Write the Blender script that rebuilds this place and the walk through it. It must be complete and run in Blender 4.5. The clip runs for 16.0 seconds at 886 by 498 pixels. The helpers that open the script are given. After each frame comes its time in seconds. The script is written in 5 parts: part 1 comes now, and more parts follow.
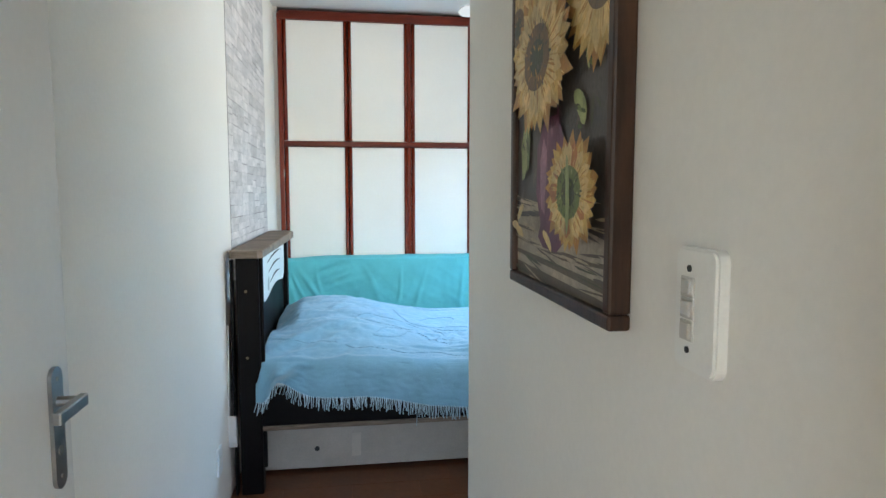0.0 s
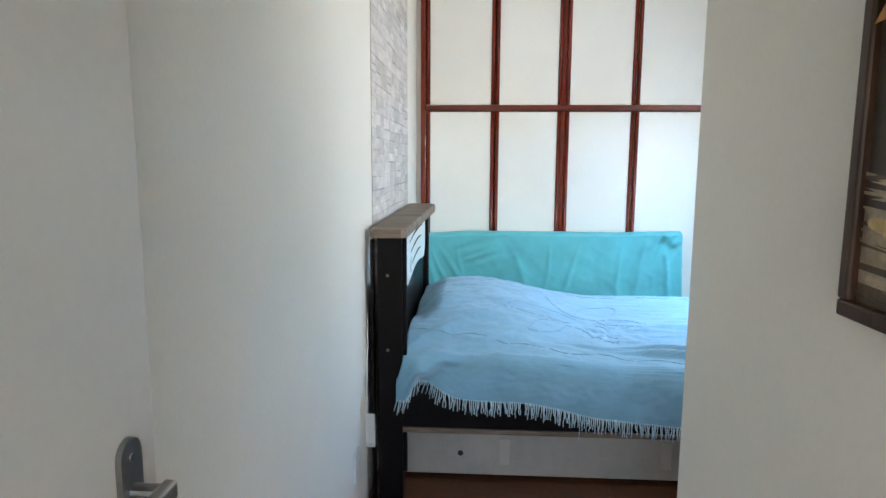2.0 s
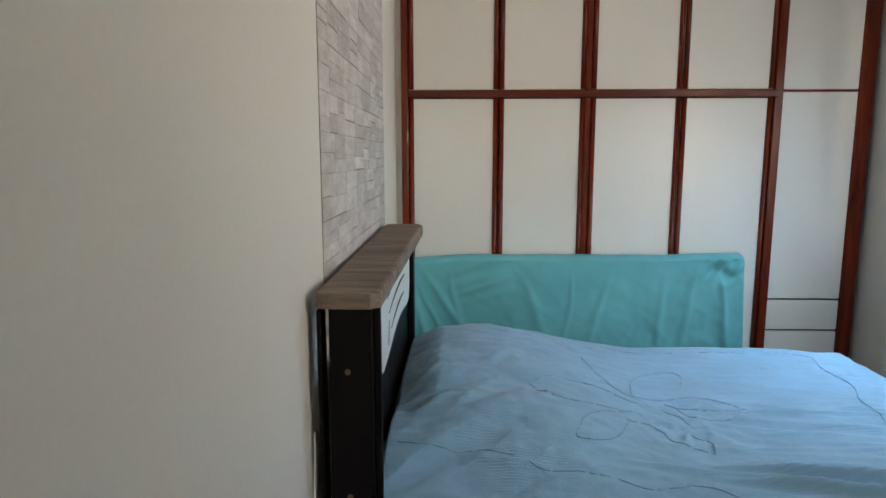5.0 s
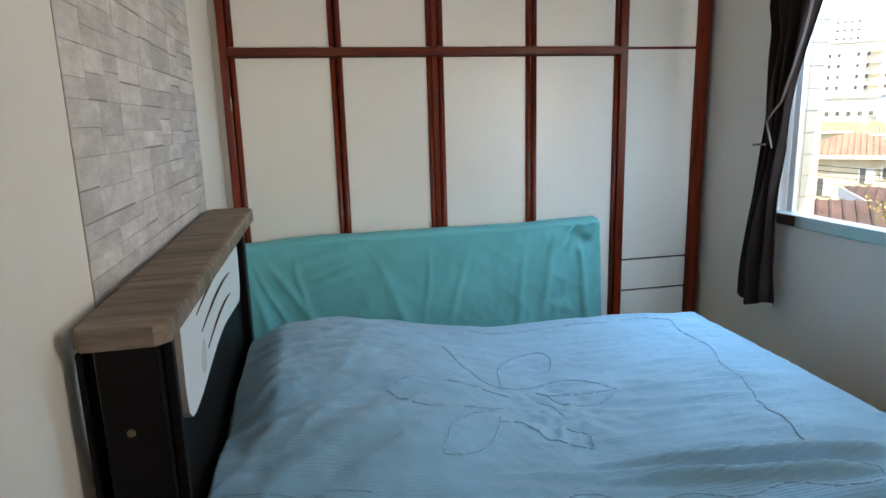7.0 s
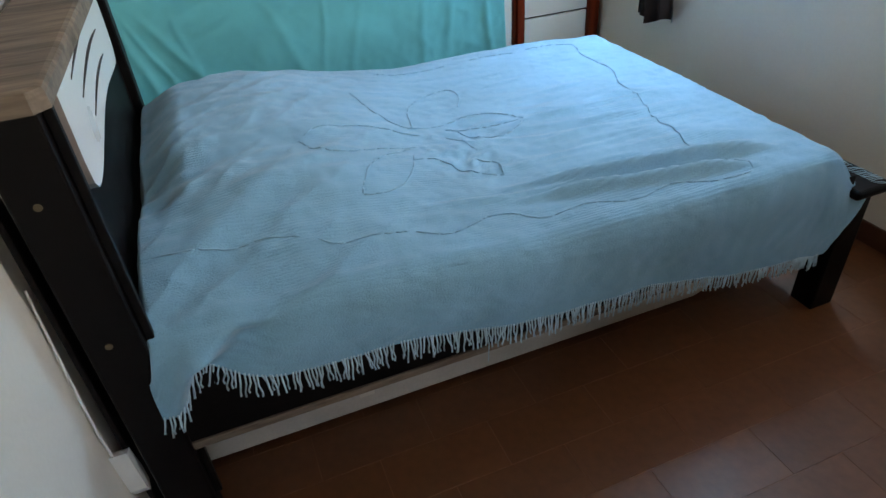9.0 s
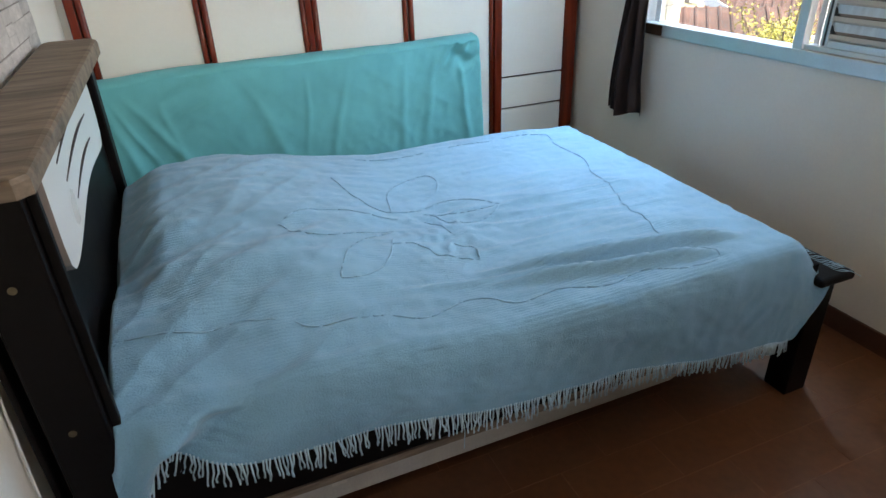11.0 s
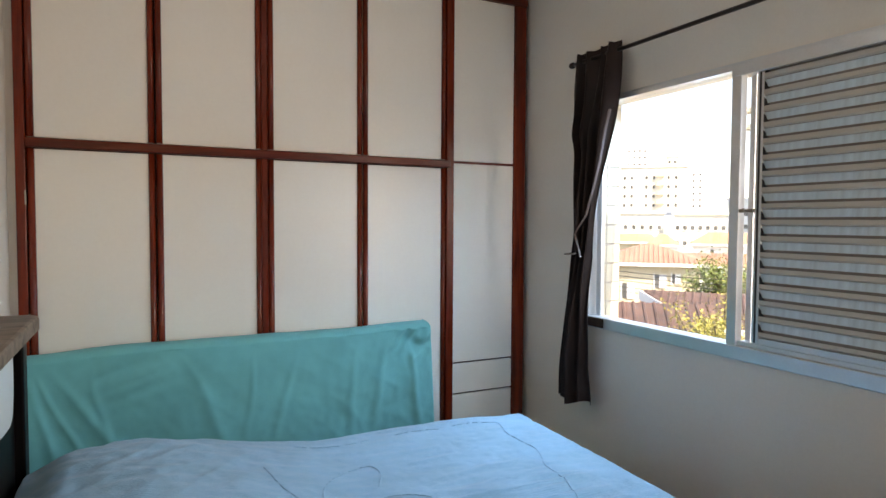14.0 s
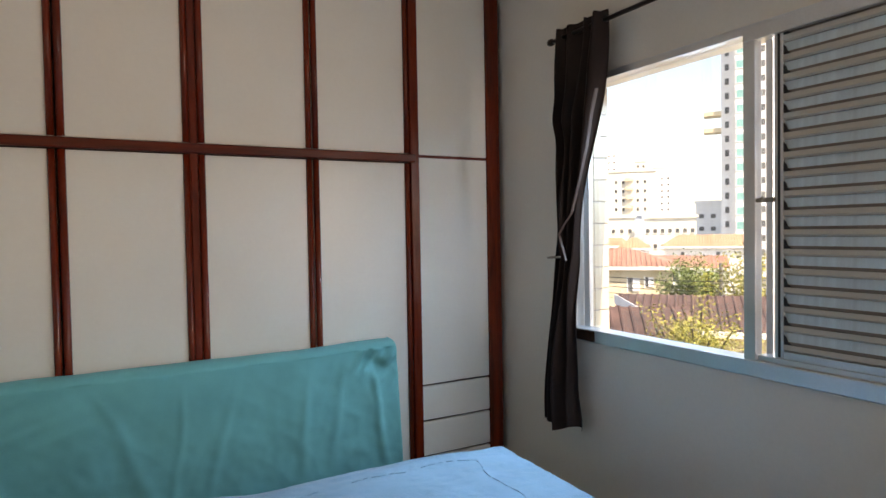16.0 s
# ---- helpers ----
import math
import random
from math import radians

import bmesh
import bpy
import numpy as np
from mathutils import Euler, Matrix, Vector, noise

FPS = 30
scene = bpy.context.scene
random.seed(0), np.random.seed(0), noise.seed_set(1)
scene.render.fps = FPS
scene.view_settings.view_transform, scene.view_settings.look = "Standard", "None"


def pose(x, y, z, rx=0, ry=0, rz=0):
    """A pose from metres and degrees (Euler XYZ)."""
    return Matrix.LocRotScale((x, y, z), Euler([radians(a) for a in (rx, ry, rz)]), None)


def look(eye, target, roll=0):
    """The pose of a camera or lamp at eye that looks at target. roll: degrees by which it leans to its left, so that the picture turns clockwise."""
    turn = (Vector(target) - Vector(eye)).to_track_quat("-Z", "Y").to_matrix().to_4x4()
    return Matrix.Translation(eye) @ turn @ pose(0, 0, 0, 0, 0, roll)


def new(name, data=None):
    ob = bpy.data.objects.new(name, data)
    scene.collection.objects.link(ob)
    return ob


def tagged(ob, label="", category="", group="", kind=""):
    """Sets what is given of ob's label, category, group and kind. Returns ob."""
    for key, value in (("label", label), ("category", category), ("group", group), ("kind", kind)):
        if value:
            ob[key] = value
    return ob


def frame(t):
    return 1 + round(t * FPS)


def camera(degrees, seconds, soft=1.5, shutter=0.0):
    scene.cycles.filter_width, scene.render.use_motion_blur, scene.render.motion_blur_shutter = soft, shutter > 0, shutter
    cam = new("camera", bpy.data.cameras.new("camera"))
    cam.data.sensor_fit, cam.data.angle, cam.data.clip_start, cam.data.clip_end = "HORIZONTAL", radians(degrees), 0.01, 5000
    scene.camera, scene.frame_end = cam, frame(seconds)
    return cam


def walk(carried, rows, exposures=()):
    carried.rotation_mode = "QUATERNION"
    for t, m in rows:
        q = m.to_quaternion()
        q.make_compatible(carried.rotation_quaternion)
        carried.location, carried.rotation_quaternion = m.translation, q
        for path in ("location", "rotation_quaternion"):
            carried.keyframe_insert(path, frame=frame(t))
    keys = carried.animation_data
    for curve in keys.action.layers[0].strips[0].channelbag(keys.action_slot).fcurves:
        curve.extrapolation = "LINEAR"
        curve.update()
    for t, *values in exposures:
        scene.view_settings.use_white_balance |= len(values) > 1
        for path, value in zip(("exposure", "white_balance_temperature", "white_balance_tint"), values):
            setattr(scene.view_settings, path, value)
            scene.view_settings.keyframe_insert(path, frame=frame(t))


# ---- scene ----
cam = camera(71.1, 16.0)
PATH = [
    (0, (0.041, -0.291, 1.399), (0.333, 1.679, 1.22), 0.0),
    (0.5, (-0.012, -0.247, 1.396), (0.043, 1.739, 1.166), -0.4),
    (1, (-0.034, -0.146, 1.401), (-0.06, 1.837, 1.138), -0.3),
    (1.5, (-0.056, 0.021, 1.41), (-0.123, 2.002, 1.143), -0.0),
    (2, (-0.075, 0.175, 1.405), (-0.189, 2.153, 1.126), 0.3),
    (2.5, (-0.103, 0.373, 1.402), (-0.244, 2.349, 1.125), 0.2),
    (3, (-0.137, 0.545, 1.431), (-0.294, 2.519, 1.146), -0.1),
    (5.5, (-0.181, 1.347, 1.442), (-0.169, 3.325, 1.146), -0.4),
    (6, (-0.147, 1.439, 1.439), (-0.053, 3.412, 1.122), -0.7),
    (6.5, (-0.109, 1.522, 1.432), (0.104, 3.48, 1.085), -0.2),
    (7, (-0.11, 1.546, 1.45), (0.282, 3.465, 1.044), -1.6),
    (7.5, (-0.116, 1.532, 1.454), (0.395, 3.326, 0.734), -3.4),
    (8, (-0.125, 1.536, 1.437), (0.416, 3.171, 0.42), -4.0),
    (8.2, (-0.123, 1.539, 1.433), (0.41, 3.139, 0.359), -4.2),
    (10.3, (-0.11, 1.532, 1.432), (0.453, 3.054, 0.263), -3.8),
    (10.5, (-0.106, 1.522, 1.438), (0.482, 3.089, 0.343), -3.6),
    (11, (-0.115, 1.528, 1.455), (0.546, 3.166, 0.518), -2.3),
    (11.5, (-0.113, 1.528, 1.464), (0.605, 3.218, 0.671), -2.0),
    (12, (-0.109, 1.543, 1.466), (0.66, 3.259, 0.786), -1.7),
    (12.5, (-0.106, 1.549, 1.468), (0.707, 3.293, 0.925), -1.5),
    (13, (-0.098, 1.552, 1.47), (0.753, 3.318, 1.072), -1.1),
    (13.5, (-0.079, 1.56, 1.465), (0.798, 3.343, 1.241), -0.4),
    (14, (-0.07, 1.569, 1.457), (0.826, 3.355, 1.371), 0.3),
    (14.5, (-0.093, 1.608, 1.44), (0.854, 3.369, 1.393), 0.6),
    (15, (-0.057, 1.688, 1.431), (0.909, 3.438, 1.397), 0.0),
    (15.5, (0.042, 1.819, 1.43), (1.027, 3.559, 1.398), -0.2),
    (16, (0.153, 1.93, 1.427), (1.125, 3.677, 1.368), -1.0),
]
EXPOSURE = [(0, 2.72, 6050, 6), (1, 2.72, 6100, 7), (2, 2.72, 6250, 9), (3, 2.55, 6450, 10), (5.5, 1.67, 7400, 14), (7, 1.77, 7200, 13), (8, 1.97, 6950, 11), (10.5, 2.17, 7250, 13), (12, 2.02, 7530, 17), (14, 1.78, 7730, 19), (15.5, 1.51, 7880, 20), (16, 1.42, 7930, 21)]
walk(cam, [(t, look(eye, target, roll)) for t, eye, target, roll in PATH], EXPOSURE)

# ---------------------------------------------------------------- light
SUN_WAY = Vector((0.05, -0.64, 0.77)).normalized()
world = bpy.data.worlds.new("sky")
scene.world = world
world.use_nodes = True
wn = world.node_tree
sky = wn.nodes.new("ShaderNodeTexSky")
sky.sky_type, sky.sun_disc = "NISHITA", False
sky.sun_elevation = math.asin(SUN_WAY.z)
sky.sun_rotation = math.atan2(SUN_WAY.x, SUN_WAY.y)
wn.nodes["Background"].inputs["Strength"].default_value = 0.15
wn.links.new(sky.outputs[0], wn.nodes["Background"].inputs["Color"])
sun = bpy.data.lights.new("sun", "SUN")
sun.energy, sun.angle, sun.color = 4.5, radians(0.5), (1.0, 0.94, 0.84)
new("sun", sun).matrix_world = look(SUN_WAY * 50, (0, 0, 0))

# Added lamp for sky daylight, in the upper part of the open window bay
skylight = bpy.data.lights.new("window_daylight", "AREA")
skylight.shape, skylight.size, skylight.size_y, skylight.energy, skylight.color = "RECTANGLE", 0.76, 0.07, 4.1, (0.34, 0.635, 1.0)
new("window_daylight", skylight).matrix_world = look((2.185, 3.64, 2.008), (1.05, 4.02, 0.05))
skylight.spread = radians(110)
# Added warm fill lamp, in an unseen bay made up beyond the shutter
bay = bpy.data.lights.new("window_daylight", "AREA")
bay.shape, bay.size, bay.size_y, bay.energy, bay.color = "RECTANGLE", 0.58, 0.98, 5.6, (1.0, 0.925, 0.84)
new("window_daylight", bay).matrix_world = look((2.17, 2.03, 1.52), (0.30, 4.4, 2.85))
bay.spread = radians(132)

# ---------------------------------------------------------------- materials
def mat(name, color, rough=0.5, metal=0.0, vary=0.06, scale=6.0, bump=0.05, bump_scale=150.0, stretch=(1, 1, 1), spec=0.5, sheen=0.0, rand=0.0):
    """A painted or woven surface: base colour with broad patches and fine grain, fine relief."""
    m = bpy.data.materials.new(name)
    m.use_nodes = True
    nt = m.node_tree
    b = nt.nodes["Principled BSDF"]
    b.inputs["Roughness"].default_value, b.inputs["Metallic"].default_value = rough, metal
    b.inputs["Specular IOR Level"].default_value = spec
    if sheen:
        b.inputs["Sheen Weight"].default_value = sheen
    tc = nt.nodes.new("ShaderNodeTexCoord")
    mp = nt.nodes.new("ShaderNodeMapping")
    mp.inputs["Scale"].default_value = stretch
    nt.links.new(tc.outputs["Object"], mp.inputs[0])
    n1 = nt.nodes.new("ShaderNodeTexNoise")
    n1.inputs["Scale"].default_value, n1.inputs["Detail"].default_value = scale, 6
    n2 = nt.nodes.new("ShaderNodeTexNoise")
    n2.inputs["Scale"].default_value, n2.inputs["Detail"].default_value = bump_scale, 4
    for n in (n1, n2):
        nt.links.new(mp.outputs[0], n.inputs["Vector"])
    ramp = nt.nodes.new("ShaderNodeMapRange")
    ramp.inputs["From Min"].default_value, ramp.inputs["From Max"].default_value = 0.3, 0.7
    ramp.inputs["To Min"].default_value, ramp.inputs["To Max"].default_value = 1 - vary, 1 + vary
    nt.links.new(n1.outputs[0], ramp.inputs["Value"])
    val = ramp.outputs[0]
    r2 = nt.nodes.new("ShaderNodeMapRange")
    r2.inputs["From Min"].default_value, r2.inputs["From Max"].default_value = 0.3, 0.7
    r2.inputs["To Min"].default_value, r2.inputs["To Max"].default_value = 1 - vary * 0.5, 1 + vary * 0.5
    nt.links.new(n2.outputs[0], r2.inputs["Value"])
    mul = nt.nodes.new("ShaderNodeMath")
    mul.operation = "MULTIPLY"
    nt.links.new(val, mul.inputs[0]), nt.links.new(r2.outputs[0], mul.inputs[1])
    val = mul.outputs[0]
    if rand:
        oi = nt.nodes.new("ShaderNodeObjectInfo")
        r3 = nt.nodes.new("ShaderNodeMapRange")
        r3.inputs["To Min"].default_value, r3.inputs["To Max"].default_value = 1 - rand, 1 + rand
        nt.links.new(oi.outputs["Random"], r3.inputs["Value"])
        m3 = nt.nodes.new("ShaderNodeMath")
        m3.operation = "MULTIPLY"
        nt.links.new(val, m3.inputs[0]), nt.links.new(r3.outputs[0], m3.inputs[1])
        val = m3.outputs[0]
    vm = nt.nodes.new("ShaderNodeVectorMath")
    vm.operation = "SCALE"
    vm.inputs[0].default_value = color
    nt.links.new(val, vm.inputs["Scale"])
    nt.links.new(vm.outputs[0], b.inputs["Base Color"])
    if bump:
        bp = nt.nodes.new("ShaderNodeBump")
        bp.inputs["Strength"].default_value, bp.inputs["Distance"].default_value = bump, 0.01
        nt.links.new(n2.outputs[0], bp.inputs["Height"])
        nt.links.new(bp.outputs[0], b.inputs["Normal"])
    rr = nt.nodes.new("ShaderNodeMapRange")
    rr.inputs["To Min"].default_value, rr.inputs["To Max"].default_value = max(rough - 0.08, 0.02), min(rough + 0.08, 1)
    nt.links.new(n1.outputs[0], rr.inputs["Value"])
    nt.links.new(rr.outputs[0], b.inputs["Roughness"])
    return m


def glass(name):
    m = bpy.data.materials.new(name)
    m.use_nodes = True
    nt = m.node_tree
    b = nt.nodes["Principled BSDF"]
    b.inputs["Base Color"].default_value = (0.95, 0.98, 0.97, 1)
    b.inputs["Transmission Weight"].default_value, b.inputs["Roughness"].default_value, b.inputs["IOR"].default_value = 1, 0.01, 1.45
    return m


def ribbed(name, color, rough, per_metre, depth, axis):
    """A woven cloth with fine ribs running along one axis."""
    m = mat(name, color, rough, vary=0.09, scale=7, bump=0.3, bump_scale=260, sheen=0.3, spec=0.15)
    nt = m.node_tree
    b = nt.nodes["Principled BSDF"]
    tc = nt.nodes.new("ShaderNodeTexCoord")
    w = nt.nodes.new("ShaderNodeTexWave")
    w.bands_direction = axis
    w.inputs["Scale"].default_value = per_metre * 2 * math.pi / 20
    w.inputs["Distortion"].default_value, w.inputs["Detail"].default_value, w.inputs["Detail Scale"].default_value = 1.3, 3, 2.5
    nt.links.new(tc.outputs["Object"], w.inputs["Vector"])
    n = nt.nodes.new("ShaderNodeTexNoise")
    n.inputs["Scale"].default_value = 4
    nt.links.new(tc.outputs["Object"], n.inputs["Vector"])
    fade = nt.nodes.new("ShaderNodeMapRange")
    fade.inputs["From Min"].default_value, fade.inputs["From Max"].default_value = 0.38, 0.62
    fade.inputs["To Min"].default_value, fade.inputs["To Max"].default_value = 0.0, 0.95
    nt.links.new(n.outputs[0], fade.inputs["Value"])
    mul = nt.nodes.new("ShaderNodeMath")
    mul.operation = "MULTIPLY"
    nt.links.new(w.outputs["Fac"], mul.inputs[0]), nt.links.new(fade.outputs[0], mul.inputs[1])
    bp = nt.nodes.new("ShaderNodeBump")
    bp.inputs["Strength"].default_value, bp.inputs["Distance"].default_value = 0.55, depth
    nt.links.new(mul.outputs[0], bp.inputs["Height"])
    # slubby yarn: long thin irregular threads
    mp = nt.nodes.new("ShaderNodeMapping")
    mp.inputs["Scale"].default_value = (9, 70, 60)
    nt.links.new(tc.outputs["Object"], mp.inputs[0])
    sl = nt.nodes.new("ShaderNodeTexNoise")
    sl.inputs["Scale"].default_value, sl.inputs["Detail"].default_value = 1.6, 5
    nt.links.new(mp.outputs[0], sl.inputs["Vector"])
    add = nt.nodes.new("ShaderNodeMath")
    add.operation = "MULTIPLY_ADD"
    add.inputs[1].default_value = 0.7
    nt.links.new(sl.outputs[0], add.inputs[0]), nt.links.new(mul.outputs[0], add.inputs[2])
    nt.links.new(add.outputs[0], bp.inputs["Height"])
    old = b.inputs["Normal"].links[0].from_socket
    nt.links.new(old, bp.inputs["Normal"])
    nt.links.new(bp.outputs[0], b.inputs["Normal"])
    return m


def wood(name, dark, light, rough, axis_scale, scale=3.0, coat=0.0):
    """Wood with long grain; axis_scale is small along the grain."""
    m = bpy.data.materials.new(name)
    m.use_nodes = True
    nt = m.node_tree
    b = nt.nodes["Principled BSDF"]
    b.inputs["Roughness"].default_value = rough
    b.inputs["Specular IOR Level"].default_value = 0.32
    b.inputs["Coat Weight"].default_value, b.inputs["Coat Roughness"].default_value = coat, 0.12
    tc = nt.nodes.new("ShaderNodeTexCoord")
    mp = nt.nodes.new("ShaderNodeMapping")
    mp.inputs["Scale"].default_value = axis_scale
    nt.links.new(tc.outputs["Object"], mp.inputs[0])
    n = nt.nodes.new("ShaderNodeTexNoise")
    n.inputs["Scale"].default_value, n.inputs["Detail"].default_value, n.inputs["Distortion"].default_value = scale, 8, 1.2
    n2 = nt.nodes.new("ShaderNodeTexNoise")
    n2.inputs["Scale"].default_value, n2.inputs["Detail"].default_value = scale * 7, 5
    nt.links.new(mp.outputs[0], n.inputs["Vector"]), nt.links.new(mp.outputs[0], n2.inputs["Vector"])
    mix = nt.nodes.new("ShaderNodeMath")
    mix.operation = "MULTIPLY_ADD"
    mix.inputs[1].default_value = 0.4
    nt.links.new(n2.outputs[0], mix.inputs[0]), nt.links.new(n.outputs[0], mix.inputs[2])
    cr = nt.nodes.new("ShaderNodeValToRGB")
    cr.color_ramp.elements[0].position, cr.color_ramp.elements[1].position = 0.45, 0.95
    cr.color_ramp.elements[0].color, cr.color_ramp.elements[1].color = (*dark, 1), (*light, 1)
    nt.links.new(mix.outputs[0], cr.inputs[0])
    nt.links.new(cr.outputs[0], b.inputs["Base Color"])
    bp = nt.nodes.new("ShaderNodeBump")
    bp.inputs["Strength"].default_value, bp.inputs["Distance"].default_value = 0.12, 0.004
    nt.links.new(n2.outputs[0], bp.inputs["Height"])
    nt.links.new(bp.outputs[0], b.inputs["Normal"])
    return m


M_WALL = mat("wall_paint", (0.83, 0.79, 0.715), 0.6, vary=0.03, scale=1.5, bump=0.04, bump_scale=90, spec=0.3)
M_CEIL = mat("ceiling_paint", (0.80, 0.79, 0.76), 0.8, vary=0.02, scale=1.5, bump=0.05)
M_FLOOR = mat("floor_tile", (0.15, 0.053, 0.019), 0.42, vary=0.22, scale=3.5, bump=0.06, bump_scale=40, rand=0.05)
M_GROUT = mat("grout", (0.26, 0.105, 0.05), 0.8, vary=0.35, scale=4, bump=0.1)
M_HALL = mat("hall_bounce", (0.18, 0.145, 0.11), 0.4, vary=0.08, scale=3, bump=0.03)
M_SKIRT = mat("skirting_tile", (0.085, 0.034, 0.02), 0.35, vary=0.2, scale=5)
M_PANEL = mat("cream_laminate", (0.86, 0.825, 0.745), 0.32, vary=0.02, scale=2, bump=0.02, bump_scale=60)
M_MAHOG = wood("mahogany", (0.070, 0.0075, 0.0025), (0.23, 0.025, 0.007), 0.24, (9, 9, 0.7), 3.0, 0.15)
M_MAHOGX = wood("mahogany_rail", (0.055, 0.006, 0.002), (0.17, 0.018, 0.0045), 0.30, (0.7, 9, 9), 3.0, 0.15)
M_DARKGAP = mat("dark_gap", (0.03, 0.012, 0.008), 0.7, vary=0.1)
M_BLACK = mat("dark_bed_wood", (0.0055, 0.004, 0.004), 0.45, vary=0.25, scale=4, bump=0.04, bump_scale=60, spec=0.12)
M_PLANK = wood("weathered_plank", (0.080, 0.055, 0.040), (0.30, 0.225, 0.165), 0.55, (0.9, 6.0, 6.0), 3.0)
M_MDF = mat("white_mdf", (0.80, 0.80, 0.78), 0.3, vary=0.02)
M_MDFEDGE = mat("mdf_edge", (0.50, 0.42, 0.38), 0.6, vary=0.08)
M_SPREAD = ribbed("blue_weave", (0.225, 0.425, 0.565), 0.9, 105, 0.0012, "Y")
M_CORD = mat("blue_cord", (0.26, 0.46, 0.595), 0.95, vary=0.08, scale=60, bump=0.1, bump_scale=400, sheen=0.3, spec=0.1)
M_FRINGE = mat("fringe_yarn", (0.52, 0.68, 0.76), 0.95, vary=0.15, scale=40, bump=0.4, bump_scale=500, spec=0.1)
M_TEAL = mat("teal_sheet", (0.145, 0.51, 0.53), 0.75, vary=0.07, scale=6, bump=0.16, bump_scale=400, sheen=0.05, spec=0.2)
M_TRUND = mat("trundle_cover", (0.50, 0.45, 0.385), 0.6, vary=0.10, scale=7, bump=0.10, bump_scale=120)
M_CURT = mat("brown_satin", (0.026, 0.016, 0.014), 0.42, vary=0.15, scale=9, bump=0.15, bump_scale=600, spec=0.15)
M_HEM = mat("curtain_lining", (0.12, 0.08, 0.065), 0.7, vary=0.1)
M_ROD = mat("dark_rod", (0.03, 0.022, 0.02), 0.3, 0.6, vary=0.1)
M_ALU = mat("aluminium", (0.72, 0.74, 0.75), 0.32, 0.75, vary=0.05, scale=8, bump=0.02)
# Warm lip and dark groove: light and shade on the slats put into colour
M_LIP = mat("shutter_lip_lit", (0.58, 0.545, 0.485), 0.4, 0.2, vary=0.06, scale=3)
M_SLATSH = mat("shutter_groove_shade", (0.22, 0.19, 0.165), 0.6, 0.2, vary=0.15, scale=5)
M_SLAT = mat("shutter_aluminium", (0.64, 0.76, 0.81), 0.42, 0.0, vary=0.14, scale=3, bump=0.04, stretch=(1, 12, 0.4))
M_RUBBER = mat("dark_gasket", (0.03, 0.03, 0.03), 0.7, vary=0.1)
M_GLASS = glass("clear_glass")
M_CHROME = mat("brushed_steel", (0.30, 0.29, 0.28), 0.34, 1.0, vary=0.08, scale=30, bump=0.02)
M_DOOR = mat("door_paint", (0.66, 0.625, 0.57), 0.42, vary=0.03, scale=2, bump=0.04, bump_scale=70)
M_PLASTIC = mat("ivory_plastic", (0.84, 0.81, 0.74), 0.35, vary=0.02)
M_TAPE = mat("old_tape", (0.58, 0.52, 0.44), 0.4, vary=0.08)
M_ROCKER = mat("grey_rocker", (0.50, 0.46, 0.40), 0.4, vary=0.04)
M_SCREW = mat("screw_head", (0.30, 0.27, 0.22), 0.4, 0.8, vary=0.1)
M_BRASS = mat("dull_brass", (0.13, 0.10, 0.055), 0.55, 0.3, vary=0.2, scale=40)
M_STONE = mat("pale_stone", (0.60, 0.56, 0.53), 0.75, vary=0.16, scale=16, bump=0.40, bump_scale=60, rand=0.16, stretch=(1, 0.6, 1.6))
M_STONEJ = mat("joint_and_shadow", (0.29, 0.255, 0.235), 0.9, vary=0.2)
M_FRAME = wood("picture_frame_wood", (0.022, 0.010, 0.005), (0.075, 0.033, 0.017), 0.45, (6, 6, 1), 4.0)
M_WTILE = mat("facade_tile", (0.44, 0.38, 0.29), 0.4, vary=0.05, rand=0.05)
M_WHITEPL = mat("white_fan_plastic", (0.82, 0.82, 0.80), 0.35, vary=0.02)

# ---------------------------------------------------------------- mesh helpers
def slab(bm, x0, x1, y0, y1, z0, z1, bevel=0.0, seg=2):
    """A box with rounded edges, added to bm."""
    if x0 > x1: x0, x1 = x1, x0
    if y0 > y1: y0, y1 = y1, y0
    if z0 > z1: z0, z1 = z1, z0
    vs = [bm.verts.new((x, y, z)) for z in (z0, z1) for x, y in ((x0, y0), (x1, y0), (x1, y1), (x0, y1))]
    fs = [bm.faces.new([vs[i] for i in q]) for q in ((3, 2, 1, 0), (4, 5, 6, 7), (0, 1, 5, 4), (1, 2, 6, 5), (2, 3, 7, 6), (3, 0, 4, 7))]
    if bevel:
        es = list({e for f in fs for e in f.edges})
        bmesh.ops.bevel(bm, geom=es, offset=bevel, segments=seg, profile=0.5, affect="EDGES")
    return bm


def block(x0, x1, y0, y1, z0, z1, bevel=0.0, seg=2):
    return slab(bmesh.new(), x0, x1, y0, y1, z0, z1, bevel, seg)


def prism(bm, pts, ax, a, b):
    """An outline in the plane across axis ax, drawn out from a to b."""
    def at(p, c):
        return {"x": (c, p[0], p[1]), "y": (p[0], c, p[1]), "z": (p[0], p[1], c)}[ax]
    lo, hi = [bm.verts.new(at(p, a)) for p in pts], [bm.verts.new(at(p, b)) for p in pts]
    bm.faces.new(lo), bm.faces.new(hi[::-1])
    n = len(pts)
    for i in range(n):
        bm.faces.new((lo[i], hi[i], hi[(i + 1) % n], lo[(i + 1) % n]))
    bmesh.ops.recalc_face_normals(bm, faces=bm.faces)
    return bm


